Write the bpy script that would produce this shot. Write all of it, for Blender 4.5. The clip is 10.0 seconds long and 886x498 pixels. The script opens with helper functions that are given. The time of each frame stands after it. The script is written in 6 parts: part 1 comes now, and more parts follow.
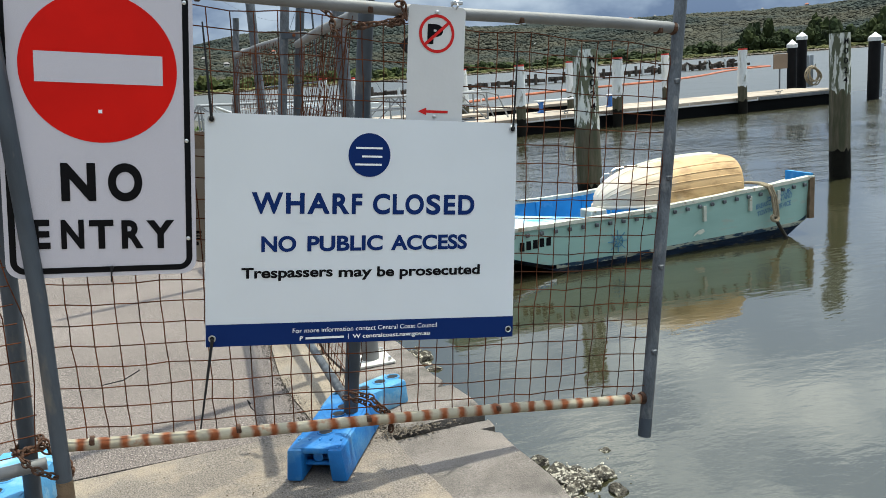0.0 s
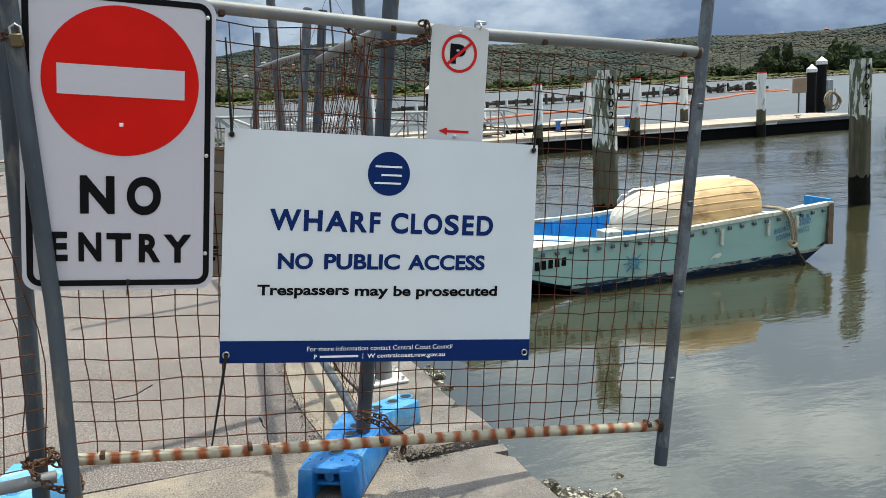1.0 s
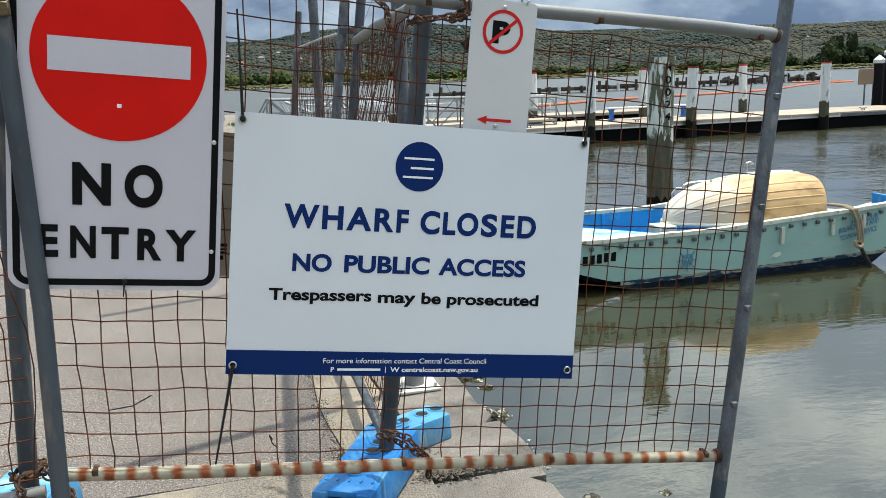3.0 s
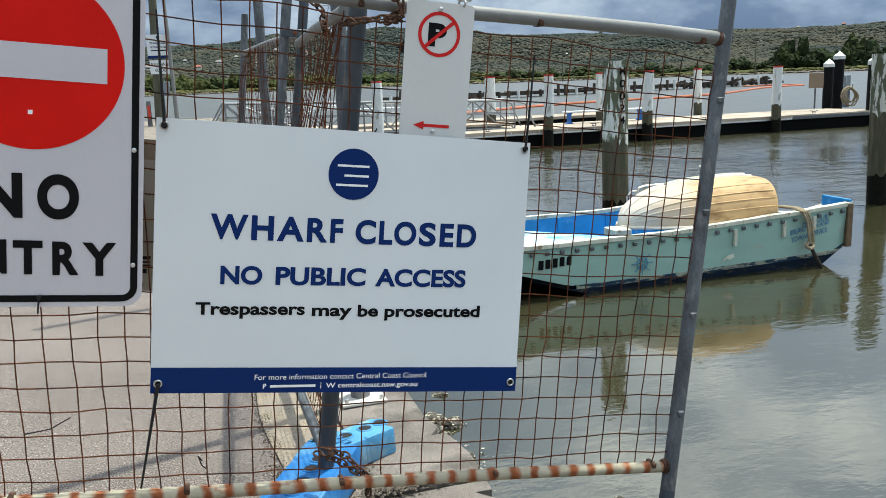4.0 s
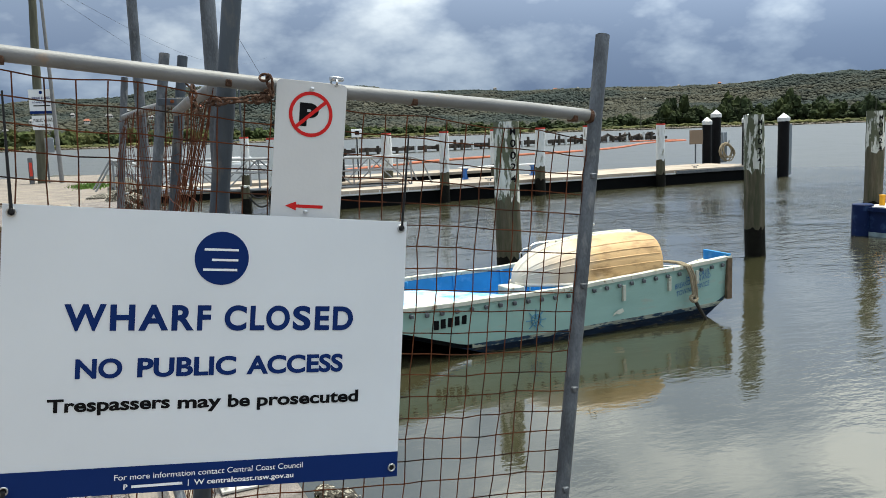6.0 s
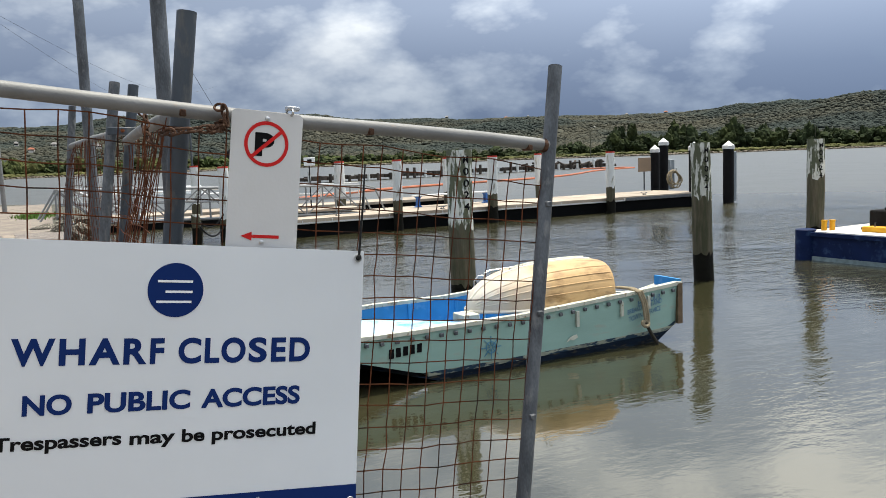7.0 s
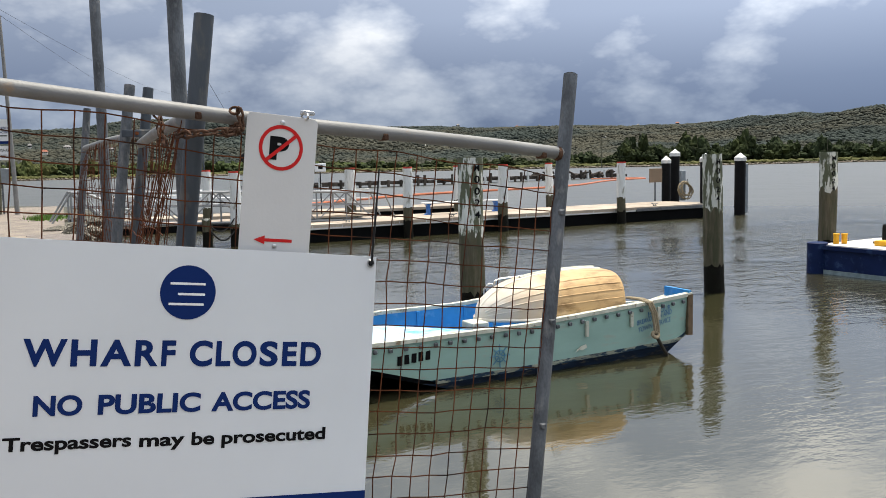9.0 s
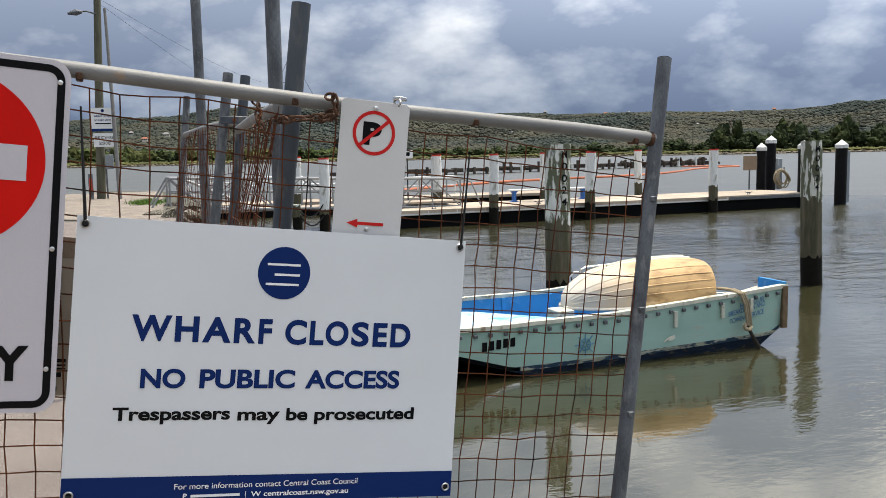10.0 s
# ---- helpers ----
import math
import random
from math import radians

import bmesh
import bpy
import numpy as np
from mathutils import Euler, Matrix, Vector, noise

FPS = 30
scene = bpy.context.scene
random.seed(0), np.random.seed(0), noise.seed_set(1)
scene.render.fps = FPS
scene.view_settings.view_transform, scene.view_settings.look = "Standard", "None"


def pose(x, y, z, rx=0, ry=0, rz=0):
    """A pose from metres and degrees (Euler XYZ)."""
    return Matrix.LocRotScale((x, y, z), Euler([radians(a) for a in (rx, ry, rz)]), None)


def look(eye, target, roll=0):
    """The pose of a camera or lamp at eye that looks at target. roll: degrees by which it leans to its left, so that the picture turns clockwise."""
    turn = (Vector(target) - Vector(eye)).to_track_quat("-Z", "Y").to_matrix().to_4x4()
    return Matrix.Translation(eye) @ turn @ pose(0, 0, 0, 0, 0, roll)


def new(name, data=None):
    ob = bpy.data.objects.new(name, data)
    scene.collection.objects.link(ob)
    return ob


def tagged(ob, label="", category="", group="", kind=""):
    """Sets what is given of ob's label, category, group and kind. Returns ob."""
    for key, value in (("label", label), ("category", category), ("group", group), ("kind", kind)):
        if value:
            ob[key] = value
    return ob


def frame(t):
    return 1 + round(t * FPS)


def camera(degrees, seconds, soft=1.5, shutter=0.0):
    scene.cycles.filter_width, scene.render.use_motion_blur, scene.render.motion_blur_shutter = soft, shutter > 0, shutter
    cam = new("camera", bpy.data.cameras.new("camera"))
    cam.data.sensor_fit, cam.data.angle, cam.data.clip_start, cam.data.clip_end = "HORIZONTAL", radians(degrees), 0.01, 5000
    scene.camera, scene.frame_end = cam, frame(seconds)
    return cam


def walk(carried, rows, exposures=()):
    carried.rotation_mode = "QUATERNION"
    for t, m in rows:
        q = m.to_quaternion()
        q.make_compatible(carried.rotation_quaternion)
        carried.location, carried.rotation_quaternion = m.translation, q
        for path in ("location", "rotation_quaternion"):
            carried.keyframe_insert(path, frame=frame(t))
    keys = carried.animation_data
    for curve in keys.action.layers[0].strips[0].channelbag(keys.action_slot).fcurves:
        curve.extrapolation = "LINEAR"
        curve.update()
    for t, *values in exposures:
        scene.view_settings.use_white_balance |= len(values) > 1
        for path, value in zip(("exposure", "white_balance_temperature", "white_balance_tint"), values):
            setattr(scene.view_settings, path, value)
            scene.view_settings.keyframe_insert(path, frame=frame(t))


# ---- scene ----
cam = camera(55.9, 10.0, soft=0.85)
PATH = [
    (0, (0.14, 0.111, 1.527), (0.799, 1.955, 1.118), -4.2),
    (0.5, (0.127, 0.113, 1.544), (0.78, 1.966, 1.169), -3.7),
    (1, (0.137, 0.146, 1.539), (0.77, 2.007, 1.17), -3.0),
    (1.5, (0.232, 0.198, 1.536), (0.803, 2.077, 1.159), -2.1),
    (2, (0.286, 0.26, 1.529), (0.786, 2.155, 1.131), -1.8),
    (2.5, (0.273, 0.38, 1.531), (0.765, 2.277, 1.131), -2.0),
    (4, (0.398, 0.54, 1.528), (1.007, 2.404, 1.136), -2.1),
    (4.5, (0.451, 0.554, 1.532), (1.06, 2.415, 1.126), -1.9),
    (5, (0.489, 0.564, 1.553), (1.145, 2.415, 1.175), -1.8),
    (5.5, (0.49, 0.575, 1.579), (1.235, 2.4, 1.243), -1.9),
    (6, (0.5, 0.576, 1.605), (1.341, 2.37, 1.33), -2.0),
    (7.5, (0.481, 0.591, 1.61), (1.443, 2.332, 1.405), -2.0),
    (8, (0.478, 0.603, 1.608), (1.44, 2.345, 1.409), -1.7),
    (8.5, (0.484, 0.608, 1.606), (1.438, 2.355, 1.411), -1.4),
    (9, (0.482, 0.596, 1.605), (1.41, 2.357, 1.411), -1.3),
    (9.5, (0.468, 0.576, 1.607), (1.332, 2.369, 1.409), -1.2),
    (10, (0.46, 0.582, 1.599), (1.202, 2.426, 1.379), -1.2),
]
walk(cam, [(t, look(eye, target, roll)) for t, eye, target, roll in PATH], exposures=((0.0, 0.35, 6280, 1), (5.0, 0.36, 6250, 0), (7.5, 0.29, 6680, 7), (10.0, 0.29, 6700, 8)))

# ---- light ----
SUN_EL, SUN_AZ = 72.0, math.atan2(0.954, 0.299)   # azimuth clockwise from +y
world = bpy.data.worlds.new("sky")
scene.world = world
world.use_nodes = True
wn, wl = world.node_tree.nodes, world.node_tree.links
wn.clear()
w_out, w_bg = wn.new("ShaderNodeOutputWorld"), wn.new("ShaderNodeBackground")
w_sky = wn.new("ShaderNodeTexSky")
w_sky.sky_type, w_sky.sun_disc = "NISHITA", False
w_sky.sun_elevation, w_sky.sun_rotation = radians(SUN_EL), SUN_AZ
w_gain = wn.new("ShaderNodeVectorMath")
w_gain.operation = "SCALE"
w_gain.inputs["Scale"].default_value = 0.085
w_co, w_map = wn.new("ShaderNodeTexCoord"), wn.new("ShaderNodeMapping")
w_map.inputs["Scale"].default_value = (1.0, 1.0, 1.9)
w_map.inputs["Location"].default_value = (3.1, 1.7, 0.4)
w_map.inputs["Rotation"].default_value = (0, 0, radians(-28))
w_n1, w_n2 = wn.new("ShaderNodeTexNoise"), wn.new("ShaderNodeTexNoise")
for node, scale, detail, rough in ((w_n1, 3.0, 10, 0.54), (w_n2, 1.5, 6, 0.5)):
    node.inputs["Scale"].default_value, node.inputs["Detail"].default_value = scale, detail
    node.inputs["Roughness"].default_value = rough
w_r1, w_r2 = wn.new("ShaderNodeValToRGB"), wn.new("ShaderNodeValToRGB")
w_r1.color_ramp.elements[0].position, w_r1.color_ramp.elements[1].position = 0.30, 0.58
w_r1.color_ramp.elements[0].color, w_r1.color_ramp.elements[1].color = (0.30, 0.35, 0.45, 1), (0.84, 0.84, 0.84, 1)
mid = w_r1.color_ramp.elements.new(0.42)
mid.color = (0.50, 0.54, 0.61, 1)
w_r2.color_ramp.elements[0].position, w_r2.color_ramp.elements[1].position = 0.22, 0.40
w_mix = wn.new("ShaderNodeMix")
w_mix.data_type = "RGBA"
wl.new(w_co.outputs["Generated"], w_map.inputs["Vector"])
wl.new(w_map.outputs["Vector"], w_n1.inputs["Vector"])
wl.new(w_map.outputs["Vector"], w_n2.inputs["Vector"])
w_puff, w_sub, w_sum = wn.new("ShaderNodeTexVoronoi"), wn.new("ShaderNodeMath"), wn.new("ShaderNodeMath")
w_puff.feature = "SMOOTH_F1"
w_puff.inputs["Scale"].default_value, w_puff.inputs["Detail"].default_value = 6.0, 5
w_puff.inputs["Roughness"].default_value, w_puff.inputs["Smoothness"].default_value = 0.55, 0.35
w_sub.operation, w_sum.operation = "SUBTRACT", "MULTIPLY_ADD"
w_sub.inputs[0].default_value = 0.68
w_sum.inputs[1].default_value = 0.38
wl.new(w_map.outputs["Vector"], w_puff.inputs["Vector"])
wl.new(w_puff.outputs["Distance"], w_sub.inputs[1])
wl.new(w_sub.outputs["Value"], w_sum.inputs[0])
wl.new(w_n1.outputs["Fac"], w_sum.inputs[2])
wl.new(w_sum.outputs["Value"], w_r1.inputs["Fac"])
wl.new(w_n2.outputs["Fac"], w_r2.inputs["Fac"])
wl.new(w_sky.outputs["Color"], w_gain.inputs[0])
wl.new(w_r2.outputs["Color"], w_mix.inputs["Factor"])
wl.new(w_gain.outputs["Vector"], w_mix.inputs["A"])
wl.new(w_r1.outputs["Color"], w_mix.inputs["B"])
w_sep, w_up = wn.new("ShaderNodeSeparateXYZ"), wn.new("ShaderNodeValToRGB")
for place, gain in ((0.02, (0.28, 0.33, 0.42)), (0.09, (0.39, 0.435, 0.52)), (0.17, (0.64, 0.665, 0.72)), (0.34, (0.70, 0.695, 0.69)), (0.75, (0.84, 0.80, 0.75))):
    stop = w_up.color_ramp.elements.new(place)
    stop.color = (*gain, 1)
w_up.color_ramp.elements.remove(w_up.color_ramp.elements[0])
w_up.color_ramp.elements.remove(w_up.color_ramp.elements[-1])
w_two, w_lift = wn.new("ShaderNodeVectorMath"), wn.new("ShaderNodeVectorMath")
w_two.operation, w_lift.operation = "SCALE", "MULTIPLY"
w_two.inputs["Scale"].default_value = 2.0
wl.new(w_co.outputs["Generated"], w_sep.inputs["Vector"])
wl.new(w_sep.outputs["Z"], w_up.inputs["Fac"])
wl.new(w_up.outputs["Color"], w_two.inputs[0])
wl.new(w_mix.outputs["Result"], w_lift.inputs[0])
wl.new(w_two.outputs["Vector"], w_lift.inputs[1])
w_dot, w_glow, w_shine = wn.new("ShaderNodeVectorMath"), wn.new("ShaderNodeMapRange"), wn.new("ShaderNodeVectorMath")
w_dot.operation, w_shine.operation = "DOT_PRODUCT", "SCALE"
w_dot.inputs[1].default_value = (0.295, 0.092, 0.951)
w_glow.interpolation_type = "SMOOTHSTEP"
w_glow.inputs["From Min"].default_value, w_glow.inputs["From Max"].default_value = 0.22, 0.95
w_glow.inputs["To Min"].default_value, w_glow.inputs["To Max"].default_value = 1.0, 3.1
wl.new(w_co.outputs["Generated"], w_dot.inputs[0])
wl.new(w_dot.outputs["Value"], w_glow.inputs["Value"])
wl.new(w_lift.outputs["Vector"], w_shine.inputs[0])
wl.new(w_glow.outputs["Result"], w_shine.inputs["Scale"])
wl.new(w_shine.outputs["Vector"], w_bg.inputs["Color"])
w_bg.inputs["Strength"].default_value = 0.66
wl.new(w_bg.outputs["Background"], w_out.inputs["Surface"])

sun = new("sun", bpy.data.lights.new("sun", "SUN"))
sun.data.energy, sun.data.angle, sun.data.color = 4.1, radians(0.6), (1.0, 0.92, 0.80)
ce = math.cos(radians(SUN_EL))
SUN_DIR = Vector((math.sin(SUN_AZ) * ce, math.cos(SUN_AZ) * ce, math.sin(radians(SUN_EL))))
sun.matrix_world = look(SUN_DIR * 30, (0, 0, 0))

WATER = -1.15


# ---- materials ----
def mat(name, base, rough=0.6, metal=0.0, vary=0.18, scale=6.0, bump=0.15, fine=80.0, second=None, patch=(0.45, 0.62), patch_scale=2.0, spec=0.3, stretch=(1, 1, 1), per_object=0.0, fine_vary=0.0, patch_detail=6):
    """A principled surface: two scales of noise, an optional second colour in patches, and relief."""
    m = bpy.data.materials.new(name)
    m.use_nodes = True
    n, l = m.node_tree.nodes, m.node_tree.links
    p = n["Principled BSDF"]
    co, mp = n.new("ShaderNodeTexCoord"), n.new("ShaderNodeMapping")
    mp.inputs["Scale"].default_value = stretch
    l.new(co.outputs["Object"], mp.inputs["Vector"])
    big, small = n.new("ShaderNodeTexNoise"), n.new("ShaderNodeTexNoise")
    big.inputs["Scale"].default_value, big.inputs["Detail"].default_value = scale, 5
    small.inputs["Scale"].default_value, small.inputs["Detail"].default_value = fine, 3
    l.new(mp.outputs["Vector"], big.inputs["Vector"])
    l.new(mp.outputs["Vector"], small.inputs["Vector"])
    ramp = n.new("ShaderNodeValToRGB")
    ramp.color_ramp.elements[0].position, ramp.color_ramp.elements[1].position = 0.3, 0.7
    lo = [max(0.0, c * (1 - vary)) for c in base]
    hi = [min(1.0, c * (1 + vary)) for c in base]
    ramp.color_ramp.elements[0].color, ramp.color_ramp.elements[1].color = (*lo, 1), (*hi, 1)
    l.new(big.outputs["Fac"], ramp.inputs["Fac"])
    colour = ramp.outputs["Color"]
    if fine_vary:
        r3 = n.new("ShaderNodeMapRange")
        r3.inputs["From Min"].default_value, r3.inputs["From Max"].default_value = 0.3, 0.7
        r3.inputs["To Min"].default_value, r3.inputs["To Max"].default_value = 1 - fine_vary, 1 + fine_vary
        l.new(small.outputs["Fac"], r3.inputs["Value"])
        mul = n.new("ShaderNodeVectorMath")
        mul.operation = "SCALE"
        l.new(colour, mul.inputs[0])
        l.new(r3.outputs["Result"], mul.inputs["Scale"])
        colour = mul.outputs["Vector"]
    if second:
        pt, pr, mx = n.new("ShaderNodeTexNoise"), n.new("ShaderNodeValToRGB"), n.new("ShaderNodeMix")
        pt.inputs["Scale"].default_value, pt.inputs["Detail"].default_value = patch_scale, patch_detail
        pt.inputs["Roughness"].default_value = 0.62
        pr.color_ramp.elements[0].position, pr.color_ramp.elements[1].position = patch
        mx.data_type = "RGBA"
        l.new(mp.outputs["Vector"], pt.inputs["Vector"])
        l.new(pt.outputs["Fac"], pr.inputs["Fac"])
        l.new(pr.outputs["Color"], mx.inputs["Factor"])
        l.new(colour, mx.inputs["A"])
        mx.inputs["B"].default_value = (*second, 1)
        colour = mx.outputs["Result"]
    if per_object:
        oi, rg, mu = n.new("ShaderNodeObjectInfo"), n.new("ShaderNodeMapRange"), n.new("ShaderNodeVectorMath")
        rg.inputs["To Min"].default_value, rg.inputs["To Max"].default_value = 1 - per_object, 1 + per_object
        mu.operation = "SCALE"
        l.new(oi.outputs["Random"], rg.inputs["Value"])
        l.new(colour, mu.inputs[0])
        l.new(rg.outputs["Result"], mu.inputs["Scale"])
        colour = mu.outputs["Vector"]
    l.new(colour, p.inputs["Base Color"])
    p.inputs["Roughness"].default_value, p.inputs["Metallic"].default_value = rough, metal
    p.inputs["Specular IOR Level"].default_value = spec
    if bump:
        b = n.new("ShaderNodeBump")
        b.inputs["Strength"].default_value, b.inputs["Distance"].default_value = bump, 0.02
        l.new(small.outputs["Fac"], b.inputs["Height"])
        l.new(b.outputs["Normal"], p.inputs["Normal"])
    return m


GALV = mat("galvanised_steel", (0.115, 0.125, 0.138), 0.5, 0.45, 0.4, 14, 0.12, 160, second=(0.235, 0.235, 0.235), patch=(0.56, 0.72), patch_scale=22, stretch=(1, 1, 0.4), fine_vary=0.18)
GALV_DARK = mat("dull_galvanised_steel", (0.075, 0.088, 0.105), 0.55, 0.4, 0.25, 9, 0.1, 120, second=(0.17, 0.16, 0.145), patch=(0.54, 0.70), patch_scale=12, stretch=(1, 1, 0.35))
RAIL_PALE = mat("pale_galvanised_rail", (0.205, 0.207, 0.207), 0.6, 0.3, 0.15, 8, 0.08, 120, second=(0.34, 0.22, 0.12), patch=(0.62, 0.78), patch_scale=9)
RAIL_CREAM = mat("weathered_rail", (0.37, 0.335, 0.25), 0.7, 0.0, 0.2, 10, 0.15, 150, second=(0.30, 0.12, 0.05), patch=(0.6, 0.75), patch_scale=20)
RUST = mat("rust", (0.24, 0.072, 0.024), 0.85, 0.0, 0.6, 30, 0.4, 220, fine_vary=0.3)
RUST_WIRE = mat("rusty_wire", (0.115, 0.040, 0.018), 0.8, 0.0, 0.5, 18, 0.3, 300, spec=0.08, second=(0.028, 0.018, 0.014), patch=(0.48, 0.64), patch_scale=9)
RED_WIRE = mat("bright_rusty_wire", (0.115, 0.042, 0.022), 0.85, 0.0, 0.5, 18, 0.3, 300, spec=0.08, second=(0.06, 0.022, 0.012), patch=(0.5, 0.65), patch_scale=9)
CHAIN = mat("rusty_chain_steel", (0.085, 0.044, 0.027), 0.8, 0.2, 0.5, 40, 0.4, 300)
SIGN_WHITE = mat("printed_white_sheet", (0.70, 0.73, 0.76), 0.35, 0, 0.03, 2.5, 0.02, 30, spec=0.4)
SIGN_REFLECT = mat("reflective_white_sheet", (0.555, 0.53, 0.575), 0.4, 0, 0.03, 3, 0.1, 420, fine_vary=0.06)
SIGN_RED = mat("red_sheet", (0.60, 0.008, 0.005), 0.4, 0, 0.10, 4, 0.05, 420, spec=0.12)
RED_INK = mat("red_print", (0.55, 0.02, 0.02), 0.4, 0, 0.05, spec=0.12)
BLACK_INK = mat("black_print", (0.004, 0.004, 0.005), 0.4, 0, 0.1, spec=0.12)
NAVY_INK = mat("navy_print", (0.008, 0.026, 0.125), 0.5, 0, 0.05, 3, 0.02, spec=0.06)
WHITE_INK = mat("white_print", (0.85, 0.86, 0.88), 0.4, 0, 0.03)
BLACK_PLASTIC = mat("black_plastic", (0.012, 0.012, 0.013), 0.45, 0, 0.2)
BLUE_PLASTIC = mat("blue_moulded_plastic", (0.016, 0.145, 0.42), 0.5, 0, 0.25, 5, 0.12, 90, second=(0.11, 0.29, 0.50), patch=(0.5, 0.7), patch_scale=6)
BLUE_FADED = mat("faded_blue_plastic", (0.08, 0.28, 0.52), 0.6, 0, 0.22, 5, 0.12, 90, second=(0.34, 0.47, 0.52), patch=(0.5, 0.7), patch_scale=7)
ASPHALT = mat("worn_asphalt", (0.150, 0.128, 0.117), 0.9, 0, 0.18, 1.1, 0.40, 150, second=(0.36, 0.31, 0.28), patch=(0.58, 0.65), patch_scale=95, patch_detail=2, fine_vary=0.8)
CONCRETE = mat("old_concrete", (0.195, 0.172, 0.156), 0.9, 0, 0.3, 3.0, 0.5, 190, second=(0.085, 0.077, 0.068), patch=(0.50, 0.70), patch_scale=3.6, fine_vary=0.45)
CONCRETE_PALE = mat("sandy_concrete", (0.27, 0.225, 0.175), 0.95, 0, 0.25, 4.0, 0.45, 150, second=(0.28, 0.245, 0.21), patch=(0.45, 0.65), patch_scale=5, fine_vary=0.45)
APRON = mat("sandy_worn_paving", (0.185, 0.160, 0.138), 0.92, 0, 0.16, 1.3, 0.40, 150, second=(0.33, 0.27, 0.20), patch=(0.50, 0.72), patch_scale=2.6, fine_vary=0.6)
PATH_GREY = mat("dusty_path", (0.20, 0.172, 0.148), 0.95, 0, 0.2, 1.5, 0.4, 60, second=(0.27, 0.23, 0.18), patch=(0.5, 0.68), patch_scale=1.2, fine_vary=0.4)
QUAY_WALL = mat("wet_quay_wall", (0.10, 0.09, 0.07), 0.7, 0, 0.35, 4, 0.8, 40, second=(0.035, 0.04, 0.025), patch=(0.4, 0.6), patch_scale=3)
ROCK = mat("oyster_rock", (0.050, 0.044, 0.034), 0.8, 0, 0.5, 9, 0.9, 60, second=(0.40, 0.37, 0.30), patch=(0.53, 0.60), patch_scale=26, per_object=0.3, fine_vary=0.5)
SAND = mat("sandy_shore", (0.42, 0.34, 0.23), 0.95, 0, 0.2, 1.0, 0.4, 30, second=(0.20, 0.17, 0.12), patch=(0.5, 0.65), patch_scale=0.6)
PILE_WOOD = mat("weathered_pile_timber", (0.125, 0.108, 0.075), 0.9, 0, 0.35, 3, 0.7, 30, second=(0.062, 0.064, 0.038), patch=(0.42, 0.6), patch_scale=1.6, stretch=(5, 5, 0.6))
PILE_WHITE = mat("flaking_white_paint", (0.60, 0.61, 0.57), 0.75, 0, 0.12, 4, 0.5, 40, second=(0.10, 0.11, 0.07), patch=(0.46, 0.51), patch_scale=2.6, stretch=(4, 4, 0.9))
PILE_CLEAN = mat("white_pile_paint", (0.66, 0.68, 0.68), 0.7, 0, 0.1, 3, 0.3, 30, second=(0.30, 0.30, 0.26), patch=(0.58, 0.66), patch_scale=1.6, stretch=(4, 4, 0.8))
PILE_TIDE = mat("wet_tide_growth", (0.006, 0.006, 0.004), 0.7, 0, 0.4, 8, 0.8, 40, spec=0.12)
RED_PAINT = mat("red_cap_paint", (0.50, 0.05, 0.035), 0.6, 0, 0.15)
BLACK_SLEEVE = mat("black_pile_sleeve", (0.006, 0.006, 0.007), 0.6, 0, 0.3, 3, 0.2, 30, spec=0.12)
DECK = mat("pontoon_deck", (0.33, 0.275, 0.22), 0.85, 0, 0.12, 0.8, 0.2, 20, second=(0.44, 0.38, 0.31), patch=(0.45, 0.65), patch_scale=0.5)
SKIRT = mat("dark_pontoon_skirt", (0.004, 0.0045, 0.005), 0.85, 0, 0.3, 1, 0.3, 10, spec=0.05)
ALU = mat("white_aluminium", (0.62, 0.63, 0.63), 0.45, 0.2, 0.08, 3, 0.03, 40)
ALU_DULL = mat("dull_aluminium", (0.24, 0.25, 0.26), 0.5, 0.25, 0.12, 3, 0.05, 40)
BENCH_WHITE = mat("white_bench_top", (0.72, 0.74, 0.75), 0.5, 0, 0.05)
BENCH_BLUE = mat("blue_bench_leg", (0.03, 0.13, 0.42), 0.5, 0, 0.1)
BOAT_GREEN = mat("worn_pale_green_hull", (0.29, 0.45, 0.405), 0.6, 0, 0.10, 2.2, 0.12, 60, second=(0.34, 0.38, 0.33), patch=(0.58, 0.74), patch_scale=4.5, stretch=(0.5, 1, 1.4))
BOAT_BLUE = mat("bright_blue_boat_paint", (0.040, 0.26, 0.57), 0.6, 0, 0.15, 3, 0.12, 60, second=(0.12, 0.34, 0.62), patch=(0.56, 0.7), patch_scale=4)
BOAT_FLOOR = mat("scuffed_blue_white_deck", (0.42, 0.58, 0.72), 0.7, 0, 0.15, 3, 0.12, 50, second=(0.08, 0.32, 0.64), patch=(0.46, 0.60), patch_scale=2.2)
GUNWALE = mat("chipped_cream_gunwale", (0.55, 0.56, 0.48), 0.65, 0, 0.18, 6, 0.2, 60, second=(0.26, 0.20, 0.13), patch=(0.56, 0.66), patch_scale=11)
ANTIFOUL = mat("scraped_dark_antifoul", (0.006, 0.013, 0.026), 0.75, 0, 0.6, 5, 0.4, 50, spec=0.1, second=(0.045, 0.042, 0.034), patch=(0.56, 0.62), patch_scale=7, stretch=(0.6, 1, 2))
WATERLINE = mat("worn_waterline_band", (0.28, 0.30, 0.24), 0.75, 0, 0.4, 6, 0.4, 60, second=(0.012, 0.035, 0.065), patch=(0.47, 0.52), patch_scale=7, stretch=(0.5, 1, 2))
HULL_DARK = mat("black_hull_bottom", (0.004, 0.004, 0.004), 0.8, 0, 0.3, spec=0.05)
